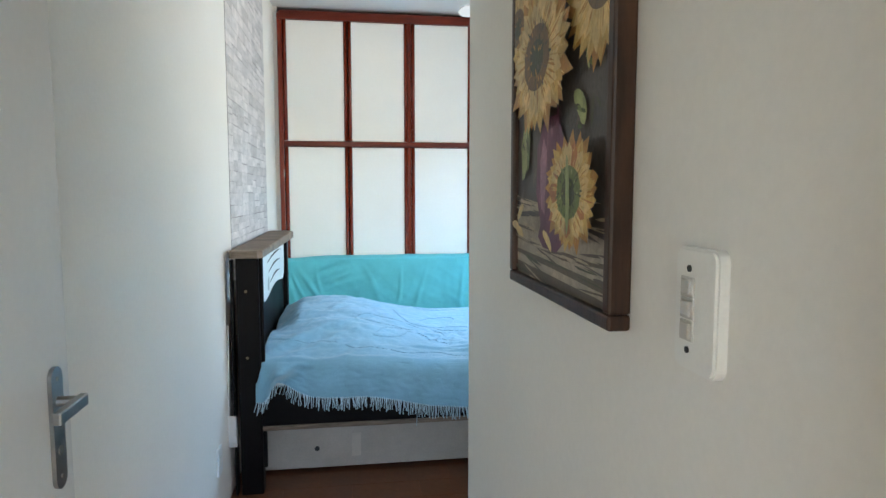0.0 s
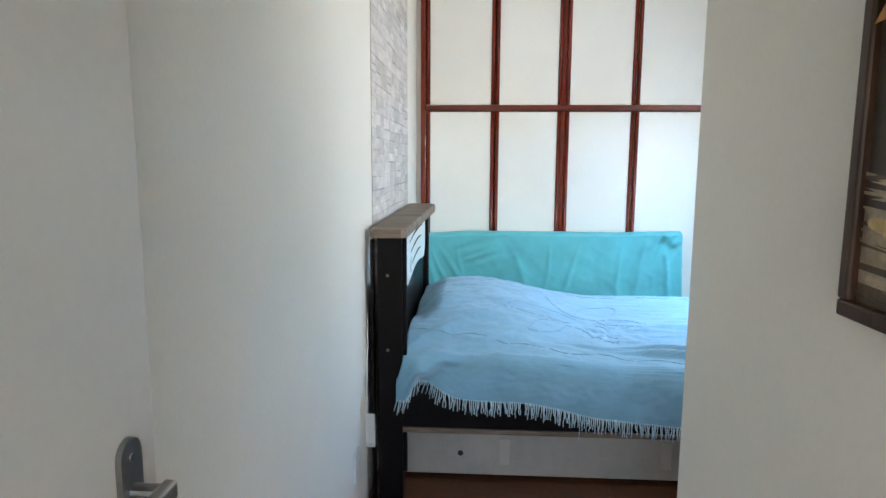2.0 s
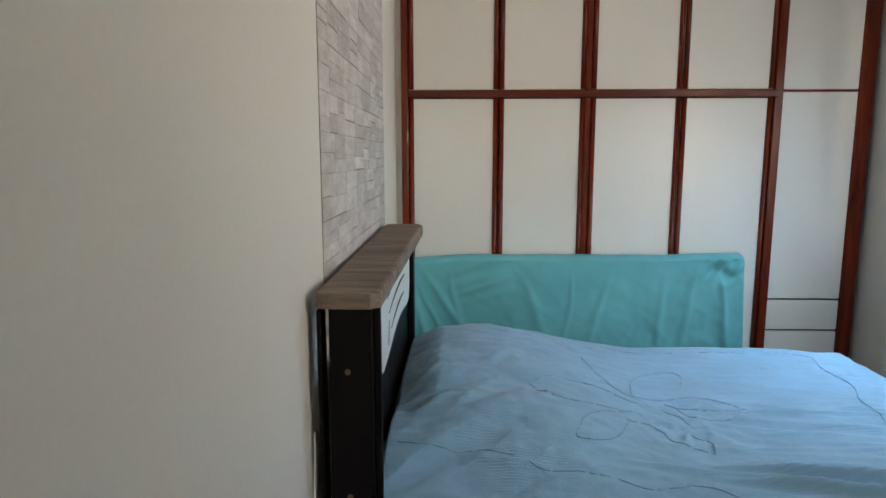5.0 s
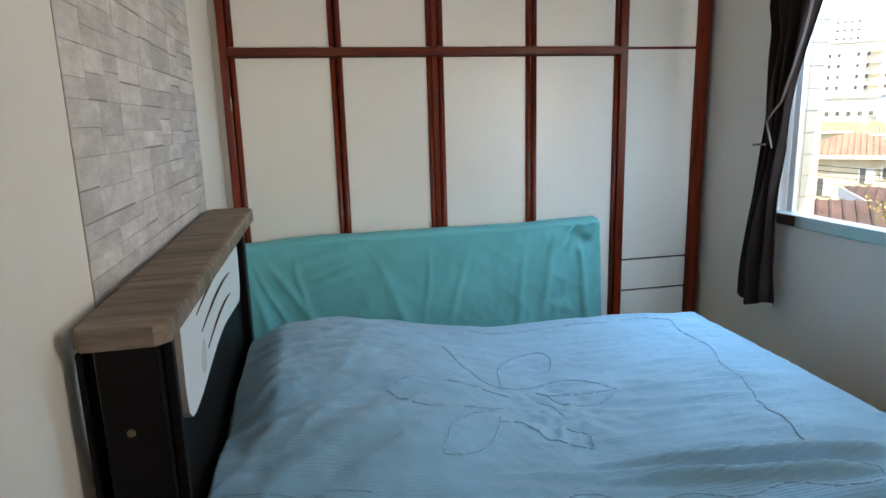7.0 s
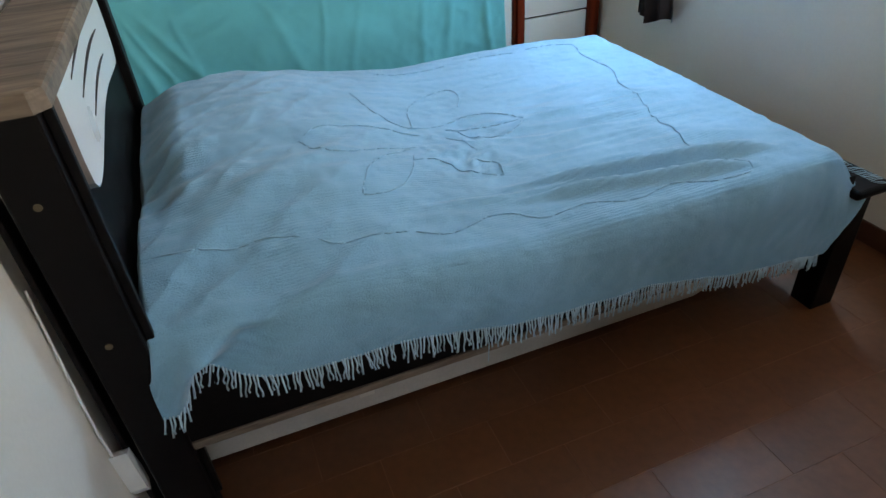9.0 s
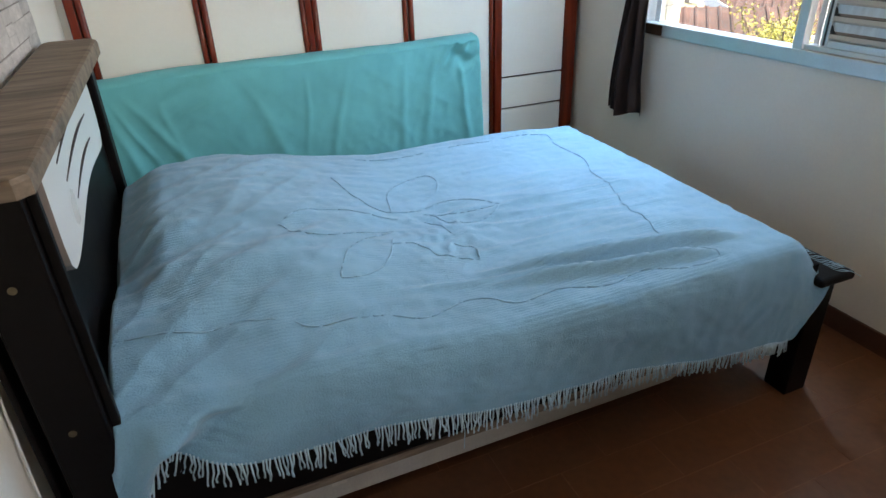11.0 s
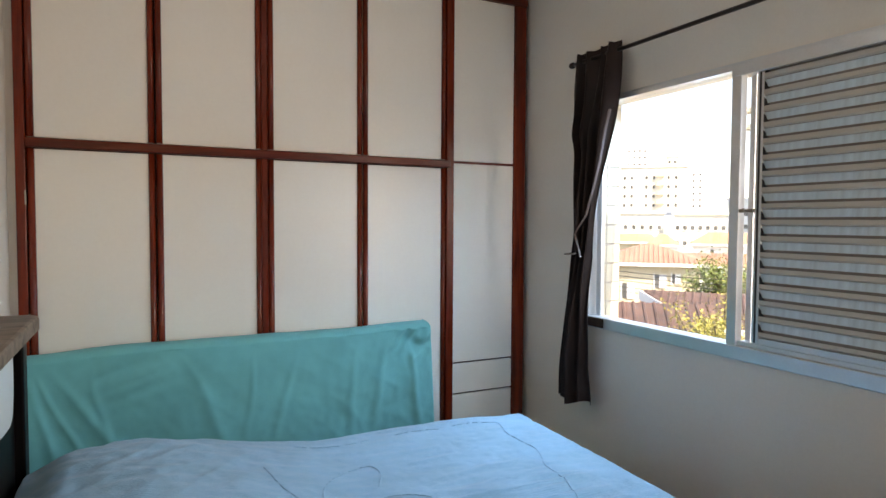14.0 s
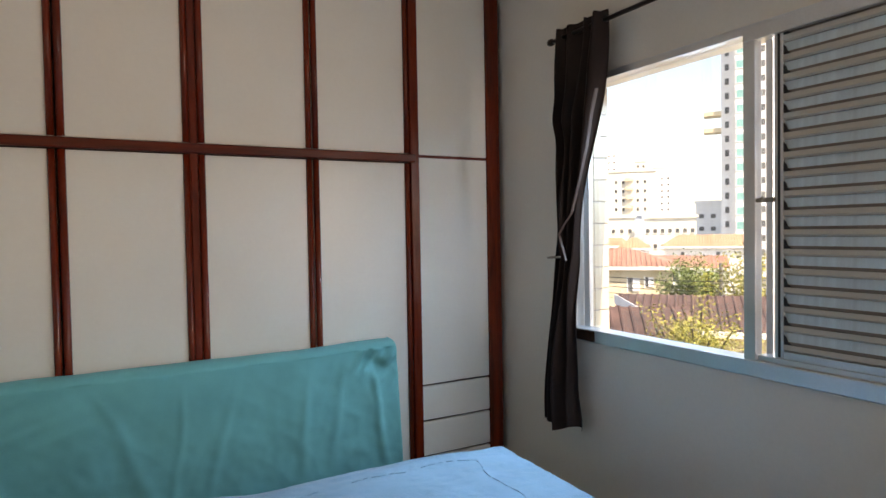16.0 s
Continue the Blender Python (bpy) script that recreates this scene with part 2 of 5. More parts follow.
def tube(bm, pts, r, n=8, taper=None):
    """A round bar along a line of points."""
    pts = [Vector(p) for p in pts]
    rings = []
    for i, p in enumerate(pts):
        d = (pts[min(i + 1, len(pts) - 1)] - pts[max(i - 1, 0)]).normalized()
        u = d.cross(Vector((0, 0, 1)) if abs(d.z) < 0.9 else Vector((1, 0, 0))).normalized()
        v = d.cross(u)
        rr = r if taper is None else r * taper(i / (len(pts) - 1))
        rings.append([bm.verts.new(p + (u * math.cos(a) + v * math.sin(a)) * rr) for a in (2 * math.pi * k / n for k in range(n))])
    for a, b in zip(rings, rings[1:]):
        for k in range(n):
            bm.faces.new((a[k], a[(k + 1) % n], b[(k + 1) % n], b[k]))
    bm.faces.new(rings[0][::-1]), bm.faces.new(rings[-1])
    return bm


def grid_mesh(fn, nu, nv):
    """A sheet from a function of two numbers in 0..1."""
    bm = bmesh.new()
    vs = [[bm.verts.new(fn(i / nu, j / nv)) for j in range(nv + 1)] for i in range(nu + 1)]
    for i in range(nu):
        for j in range(nv):
            bm.faces.new((vs[i][j], vs[i + 1][j], vs[i + 1][j + 1], vs[i][j + 1]))
    return bm


def obj(name, bm, material, smooth=False):
    me = bpy.data.meshes.new(name)
    bm.to_mesh(me)
    bm.free()
    for m in (material if isinstance(material, (list, tuple)) else [material]):
        me.materials.append(m)
    if smooth:
        for p in me.polygons:
            p.use_smooth = True
    return new(name, me)


def part(name, bm, material, parent, label="", smooth=False, kind=""):
    ob = obj(name, bm, material, smooth)
    ob.parent = parent
    root = parent.parent or parent
    ob.matrix_parent_inverse = Matrix.Translation(root.location).inverted() if parent is root else Matrix()
    if parent is not root:
        ob.matrix_parent_inverse = Matrix()
    return tagged(ob, label, kind=kind)


def thing(name, at, label, category, group="", kind=""):
    ob = new(name)
    ob.location = at
    return tagged(ob, label, category, group, kind)


def setting(name, bm, material, label, category, smooth=False):
    return tagged(obj(name, bm, material, smooth), label, category, kind="structure")


def smooth01(t):
    t = min(max(t, 0.0), 1.0)
    return t * t * (3 - 2 * t)


# ---------------------------------------------------------------- the room
XL, XR, YB, H = -0.525, 2.015, 5.20, 2.80        # headboard wall, window wall, wall behind the wardrobe, ceiling
XC, YC = 0.395, 1.56                             # the corner where the entry widens into the room
WY1, WY0, WZ0, WZ1 = 4.085, 1.68, 0.945, 2.075   # window opening, drawn out past the view for the fill lamp

# Unseen hall floor, beige so that the light it bounces is less red
setting("floor_hall", block(-1.6, 2.235, -2.2, -0.165, -0.12, 0.0), M_HALL, "unseen hall floor, its plain beige set for bounced light", "floor")
floor = setting("floor", block(-1.6, 2.235, -0.165, 5.3, -0.12, -0.0010), M_GROUT, "red-brown ceramic tile floor with thin joints", "floor")
setting("ceiling", block(-1.6, 2.235, -2.2, 5.3, H, H + 0.12), M_CEIL, "plain white painted ceiling", "ceiling")
setting("wall_west", block(XL - 0.13, XL, -0.03, 5.3, 0, H), M_WALL, "off-white painted plaster wall behind the headboard", "wall")
setting("wall_north", block(XL, XR, YB, YB + 0.1, 0, H), M_WALL, "off-white painted wall behind the wardrobe", "wall")
setting("wall_entry", block(XC, XC + 0.12, -0.03, YC, 0, H, 0.004), M_WALL, "off-white painted wall of the narrow entry", "wall")
setting("wall_south", block(XC + 0.12, XR, YC - 0.12, YC, 0, H), M_WALL, "off-white painted wall beside the entry", "wall")
bm = bmesh.new()
slab(bm, XR, 2.235, YC - 0.12, WY0, 0, H), slab(bm, XR, 2.235, WY1, 5.3, 0, H)
slab(bm, XR, 2.235, WY0, WY1, 0, WZ0), slab(bm, XR, 2.235, WY0, WY1, WZ1, H)
setting("wall_east", bm, M_WALL, "off-white painted wall with the wide window opening", "wall")
bm = bmesh.new()
slab(bm, -1.6, -0.46, -0.16, -0.03, 0, H), slab(bm, 0.36, 2.235, -0.16, -0.03, 0, H), slab(bm, -0.46, 0.36, -0.16, -0.03, 2.12, H)
setting("wall_doorway", bm, M_WALL, "off-white wall with the doorway to the hall", "wall")
# The wide opening is unseen, added so sun and sky light the entry
bm = bmesh.new()
slab(bm, -1.7, -1.6, -2.2, -0.03, 0, H), slab(bm, 2.235, 2.335, -2.2, -0.03, 0, H)
slab(bm, -1.6, -1.1, -2.3, -2.2, 0, H), slab(bm, 1.85, 2.235, -2.3, -2.2, 0, H)
slab(bm, -1.1, 1.85, -2.3, -2.2, 0, 0.75), slab(bm, -1.1, 1.85, -2.3, -2.2, 2.2, H)
setting("wall_hall", bm, M_WALL, "off-white painted hall walls with an unseen opening added for daylight", "wall")
setting("baseboard", block(XR - 0.012, XR, YC, 4.6, 0, 0.085, 0.003), M_SKIRT, "dark brown tile skirting along the window wall", "skirting")

# door frame of the entry
bm = bmesh.new()
slab(bm, -0.46, -0.43, -0.17, -0.02, 0, 2.12, 0.003), slab(bm, 0.33, 0.36, -0.17, -0.02, 0, 2.12, 0.003), slab(bm, -0.43, 0.33, -0.17, -0.02, 2.09, 2.12, 0.003)
setting("trim", bm, M_DOOR, "off-white painted wooden door frame", "door frame")

# the bedroom door, folded back along the wall
door = thing("door_1", (-0.45, 0.01, 0), "open off-white painted flush door folded against the wall", "door", kind="structure")
leaf = part("leaf", block(-0.468, -0.432, 0.0, 0.81, 0.008, 2.085, 0.003), M_DOOR, door)
def handle_set(door):
    bm = bmesh.new()
    pts = []
    yc, z0, z1, w = 0.752, 0.925, 1.125, 0.019
    for k in range(9):
        a = math.pi * k / 8
        pts.append((yc + w * math.cos(a), z1 - w + w * math.sin(a)))
    for k in range(9):
        a = math.pi + math.pi * k / 8
        pts.append((yc + w * math.cos(a), z0 + w + w * math.sin(a)))
    prism(bm, pts, "x", -0.4315, -0.425)
    part("plate", bm, M_CHROME, door, "brushed steel lock plate")
    bm = bmesh.new()
    tube(bm, [(-0.426, yc, 1.068), (-0.391, yc, 1.068)], 0.0085, 12)
    slab(bm, -0.397, -0.383, yc - 0.088, yc + 0.010, 1.058, 1.078, 0.003)
    part("lever_handle", bm, M_CHROME, door, "brushed steel lever handle")
    for z in (1.105, 0.945):
        part("screw", tube(bmesh.new(), [(-0.4255, yc, z), (-0.4235, yc, z)], 0.004, 10), M_SCREW, door)
    bm = bmesh.new()
    tube(bm, [(-0.4255, yc, 0.988), (-0.4235, yc, 0.988)], 0.0085, 14)
    part("key_cylinder", bm, M_SCREW, door, "dark round key cylinder")
handle_set(door)
for z in (0.25, 1.05, 1.85):
    part("hinge", tube(bmesh.new(), [(-0.43, 0.002, z - 0.04), (-0.43, 0.002, z + 0.04)], 0.006, 10), M_CHROME, door)

# ---------------------------------------------------------------- window
def window():
    w = thing("window_1", (2.05, 3.2, WZ0), "aluminium sliding window, one bay open to the view", "window", kind="structure")
    x0, x1 = 2.008, 2.085
    ym = 3.21
    part("window_sill", block(x0 - 0.006, x1, WY0, WY1 + 0.004, WZ0 - 0.012, 0.988, 0.004), M_ALU, w, "aluminium sill rail")
    # Brown block puts the curtain's dark reflection on the sill into colour
    part("sill_reflection", block(x0 - 0.009, x0 + 0.01, 3.93, WY1 + 0.002, WZ0 - 0.008, 0.984, 0.003), M_FRAME, w, "dark brown block standing in for the curtain reflected in the sill")
    part("head_rail", block(x0 + 0.002, x1, WY0, WY1, 2.045, WZ1, 0.003), M_ALU, w)
    part("head_track", block(x0 - 0.004, x1 - 0.01, WY0, ym + 0.02, 2.02, 2.066, 0.003), M_ALU, w, "deeper track over the shutter")
    part("jamb", block(x0 + 0.004, x1, WY1 - 0.03, WY1, 0.988, 2.045, 0.003), M_ALU, w)
    part("jamb", block(x0 + 0.004, x1, WY0, WY0 + 0.03, 0.988, 2.045, 0.003), M_ALU, w)
    part("mullion", block(x0 - 0.002, x0 + 0.034, ym - 0.022, ym + 0.02, 0.986, 2.068, 0.003), M_ALU, w, "upright aluminium mullion")
    part("glass_stile", block(x0 + 0.042, x0 + 0.066, WY1 - 0.075, WY1 - 0.04, 0.99, 2.044, 0.003), M_ALU, w)
    part("glass_stile", block(x0 + 0.042, x0 + 0.066, ym - 0.055, ym - 0.03, 0.99, 2.044, 0.003), M_ALU, w)
    part("lower_track", block(x0 + 0.008, x1 - 0.004, 2.36, ym - 0.022, 0.988, 1.006, 0.003), M_ALU, w)
    # louvred shutter leaf
    s0, s1 = ym - 0.108, 2.40
    sh = part("shutter", block(x0 + 0.012, x0 + 0.034, s0, s0 + 0.030, 1.006, 2.022, 0.003), M_ALU, w, "closed aluminium louvre shutter")
    part("gasket", block(x0 + 0.011, x0 + 0.016, s0 + 0.010, s0 + 0.018, 1.01, 2.02), M_RUBBER, sh, "dark rubber seal")
    part("shutter_stile", block(x0 + 0.012, x0 + 0.034, s1, s1 + 0.03, 1.006, 2.022, 0.003), M_ALU, sh)
    part("mullion", block(x0 - 0.002, x0 + 0.034, 2.36, 2.40, 0.986, 2.068, 0.003), M_ALU, w, "upright aluminium mullion")
    part("shutter_rail", block(x0 + 0.013, x0 + 0.033, s1 + 0.03, s0, 1.006, 1.0295, 0.002), M_ALU, sh)
    n = 17
    step, base = 0.060, 1.031
    bm = bmesh.new()
    prof = [(0.034, -0.004), (0.018, 0.0), (0.0125, 0.005), (0.011, 0.0065), (0.012, 0.0210), (0.017, 0.0225), (0.0180, 0.0305), (0.0205, 0.050), (0.022, 0.060), (0.028, 0.060), (0.027, 0.049), (0.022, 0.019), (0.018, 0.012), (0.020, 0.004), (0.036, 0.0)]
    prism(bm, [(x0 + a, b) for a, b in prof], "y", s1 + 0.03, s0)
    slat = None
    for i in range(n):
        if slat is None:
            # Lip faces take the lit tone, groove faces the shaded one
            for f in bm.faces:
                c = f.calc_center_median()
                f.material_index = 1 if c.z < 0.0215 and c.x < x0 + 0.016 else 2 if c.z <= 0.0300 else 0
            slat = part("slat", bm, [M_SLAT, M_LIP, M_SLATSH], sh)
            slat.location.z = base
        else:
            o = slat.copy()
            scene.collection.objects.link(o)
            o.location.z = base + step * i
    # Dark triangles stand in for the notch shadows at the slat ends
    for i in range(n):
        bm = bmesh.new()
        z = base + step * i
        prism(bm, [(s0 - 0.001, z + 0.022), (s0 - 0.001, z + 0.052), (s0 - 0.008, z + 0.044), (s0 - 0.012, z + 0.032), (s0 - 0.024, z + 0.022)], "x", x0 + 0.0115, x0 + 0.0150)
        part("notch_shade", bm, M_RUBBER, sh, "dark triangle for the shaded notch at the slat end")
    # latch
    bm = bmesh.new()
    slab(bm, x0 + 0.002, x0 + 0.014, ym - 0.082, ym - 0.02, 1.50, 1.514, 0.002)
    tube(bm, [(x0 + 0.004, ym - 0.05, 1.507), (x0 - 0.012, ym - 0.05, 1.512)], 0.006, 8)
    part("latch", bm, M_SCREW, w, "small dull metal latch")
    g = part("pane", block(x0 + 0.052, x0 + 0.056, ym - 0.04, WY1 - 0.06, 0.99, 2.045), M_GLASS, w)
    g.visible_shadow = False
    return w
window()
bm = bmesh.new()
for k in range(12):
    for j, (a, b) in enumerate(((2.088, 2.144), (2.147, 2.2345))):
        z0 = 0.95 + 0.1 * k
        slab(bm, a, b, WY1 - 0.001, WY1 - 0.0075, z0, min(z0 + 0.0945, 2.07), 0.0012, 1)
setting("reveal_joint", block(2.087, 2.235, WY1 - 0.003, WY1 + 0.0, 0.945, 2.075), M_STONEJ, "grey joint behind the reveal tiles", "wall")
setting("reveal_tiles", bm, M_WTILE, "pale glazed square tiles lining the outer window reveal", "tile")
bm = bmesh.new()
slab(bm, 2.235, 2.25, 1.4, 5.3, -9, 0.94), slab(bm, 2.235, 2.25, 1.4, 5.3, 2.08, 4)
setting("facade", bm, M_WTILE, "pale tiled outside face of the building", "facade")

# ---------------------------------------------------------------- wardrobe
def half_round(bm, xc, w, y, depth, z0, z1, n=7):
    """An upright half-round strip whose back lies at y and whose nose points to the room."""
    pts = [(xc + 0.5 * w * math.cos(math.pi * k / n), y - depth * math.sin(math.pi * k / n)) for k in range(n + 1)]
    prism(bm, pts, "z", z0, z1)


def wardrobe():
    w = thing("wardrobe", (0.75, 4.9, 0), "built-in cream wardrobe with glossy mahogany strips, doors closed", "wardrobe")
    Y = 4.62
    part("carcass", block(-0.48, 1.98, Y + 0.03, YB - 0.01, 0.05, 2.74), M_DARKGAP, w, "dark interior body")
    part("plinth", block(-0.48, 1.98, Y + 0.02, Y + 0.05, 0, 0.08, 0.002), M_MAHOGX, w)
    part("side_post", block(-0.492, -0.456, Y - 0.012, Y + 0.05, 0, 2.70, 0.004), M_MAHOG, w)
    part("side_post", block(1.914, 1.992, Y - 0.010, Y + 0.05, 0, 2.70, 0.005), M_MAHOG, w)
    bm = bmesh.new()
    prism(bm, [(-0.492, 2.70), (1.992, 2.70), (1.992, 2.735), (1.965, 2.765), (-0.465, 2.765), (-0.492, 2.735)], "y", Y - 0.018, Y + 0.05)
    part("crown", bm, M_MAHOGX, w, "mahogany crown with clipped corners")
    part("filler", block(-0.523, -0.494, Y + 0.02, Y + 0.04, 0, H - 0.004), M_WALL, w)
    part("mid_rail", block(-0.456, 1.50, Y - 0.020, Y + 0.01, 1.757, 1.797, 0.006), M_MAHOGX, w, "mahogany cross rail")
    part("divider", block(0.488, 0.517, Y - 0.004, Y + 0.03, 0.08, 2.70, 0.002), M_MAHOG, w)
    part("divider", block(1.474, 1.520, Y - 0.013, Y + 0.03, 0.08, 2.70, 0.005), M_MAHOG, w)
    # four pairs of tall doors, four upper doors
    spans = [(-0.455, 0.027), (0.028, 0.489), (0.516, 0.993), (0.994, 1.473)]
    for i, (a, b) in enumerate(spans):
        for z0, z1, what in ((0.085, 1.752, "tall_door"), (1.800, 2.698, "upper_door")):
            d = part(what, block(a + 0.002, b - 0.002, Y, Y + 0.02, z0, z1, 0.0015), M_PANEL, w, "cream laminate door")
            wl, wr = 0.028, 0.026
            bm = bmesh.new()
            half_round(bm, a + 0.002 + wl / 2, wl, Y, 0.016, z0 + 0.001, z1 - 0.001)
            part("edge_strip", bm, M_MAHOG, d, "glossy half-round mahogany strip", True)
            bm = bmesh.new()
            half_round(bm, b - 0.002 - wr / 2, wr, Y, 0.016, z0 + 0.001, z1 - 0.001)
            part("edge_strip", bm, M_MAHOG, d, "glossy half-round mahogany strip", True)
    # narrow column: upper door, tall door, drawers
    a, b = 1.522, 1.912
    part("upper_door", block(a, b, Y, Y + 0.02, 1.797, 2.698, 0.0015), M_PANEL, w, "narrow cream door")
    part("gap_strip", block(a, b, Y + 0.004, Y + 0.02, 1.783, 1.797), M_MAHOGX, w)
    part("tall_door", block(a, b, Y, Y + 0.02, 0.672, 1.783, 0.0015), M_PANEL, w, "narrow cream door")
    for k in range(4):
        z1 = 0.661 - 0.176 * k
        if z1 - 0.165 < 0.05:
            break
        part("drawer", block(a, b, Y, Y + 0.02, max(z1 - 0.165, 0.085), z1, 0.0015), M_PANEL, w, "cream drawer front")
    for z in (1.55, 0.35):
        part("hinge", block(-0.461, -0.455, Y - 0.016, Y - 0.010, z - 0.03, z + 0.03, 0.002), M_SCREW, w)
    return w
wardrobe()

# ---------------------------------------------------------------- mattress leaning on the wardrobe
def standing_mattress():
    th = thing("mattress", (0.42, 4.54, 0), "single mattress under a teal sheet stood on edge against the wardrobe", "mattress")
    part("core", block(-0.46, 1.22, 4.52, 4.595, 0.005, 0.85, 0.03, 3), M_MDF, th)
    x0, x1, yf, yb, zt = -0.505, 1.318, 4.475, 4.606, 0.915
    def sheet(u, v):
        # u along the mattress and round its right end, v from the back of the top down the front
        s = u * 2.02
        L = x1 - x0
        along = min(s, L)
        x, y, nx, ny = x0 + along, yf, 0.0, -1.0
        if s > L:
            k = (s - L) / (2.02 - L)
            x, y = x1 + 0.010 * math.sin(k * 1.57), yf + k * (yb - yf)
            nx, ny = math.sin(k * 1.57), -math.cos(k * 1.57)
        if v < 0.12:
            t = v / 0.12
            yy = yb + (y - yb) * smooth01(t)
            z = zt + 0.006 * math.sin(3.14 * t) + 0.004 * noise.noise((x * 5, 0, 7))
            z += -0.02 * smooth01((-0.1 - x) / 0.4) + 0.010 * smooth01((x - 0.9) / 0.3)
            z -= 0.016 * smooth01((t - 0.6) / 0.4)
            return (x, yy, z)
        t = (v - 0.12) / 0.88
        z = (zt - 0.016 - 0.02 * smooth01((-0.1 - x) / 0.4) + 0.010 * smooth01((x - 0.9) / 0.3)) * (1 - t) + 0.02 * t
        # hanging folds, deeper towards the hem and towards the right end
        f = 0.012 * noise.noise((x * 2.4 - t * 1.1, t * 0.9, 1.3)) + 0.008 * noise.noise((x * 8 - t * 1.3, t * 1.0, 4.0))
        f += 0.010 * (0.3 - abs(noise.noise((x * 6 - t * 4.5, t * 3.5 + x, 9.0)))) + 0.0035 * noise.noise((x * 24, t * 20, 2.0))
        f *= (0.25 + 0.9 * t) * (0.8 + 0.7 * smooth01((x - 0.6) / 0.6))
        for xs, k, wd, am in ((-0.47, 0.22, 0.024, 0.024), (-0.44, 0.38, 0.018, 0.018), (-0.38, 0.52, 0.030, 0.018), (-0.22, 0.12, 0.022, 0.010), (0.10, 0.42, 0.030, 0.012), (0.62, -0.22, 0.024, 0.010), (0.42, -0.06, 0.018, 0.010), (1.08, -0.14, 0.028, 0.022), (1.20, 0.06, 0.020, 0.022), (0.93, -0.10, 0.025, 0.012)):
            d = (x - xs - k * t - 0.03 * noise.noise((t * 3, xs * 9, 0))) / (wd * (0.6 + 0.8 * t))
            f += am * 0.75 * math.exp(-d * d) * smooth01(t / 0.25) * (0.7 + 0.5 * noise.noise((t * 4, xs * 5, 3)))
        # crumple at the top right corner
        c = math.exp(-((x - 1.22) / 0.10) ** 2 - ((t - 0.06) / 0.09) ** 2)
        f += 0.026 * c * (noise.noise((x * 22 + t * 14, t * 9 - x * 6, 3.0)) * 1.6 + 0.4 * math.sin((x - 1.22) * 70 + t * 50))
        # diagonal tucks under the top edge on the left
        c = math.exp(-((x + 0.05) / 0.22) ** 2 - ((t - 0.13) / 0.10) ** 2)
        f += 0.013 * c * noise.noise((x * 7.0 + t * 12, (x * 0.3 + t) * 15, 6.0))
        out = 0.022 * t + f
        x += nx * out + 0.035 * t * smooth01((x - 1.1) / 0.2)
        return (x, y + ny * out if s <= L else y + ny * out * 0.5, z)
    part("sheet", grid_mesh(sheet, 340, 150), M_TEAL, th, "teal cotton sheet hanging in folds", True)
standing_mattress()

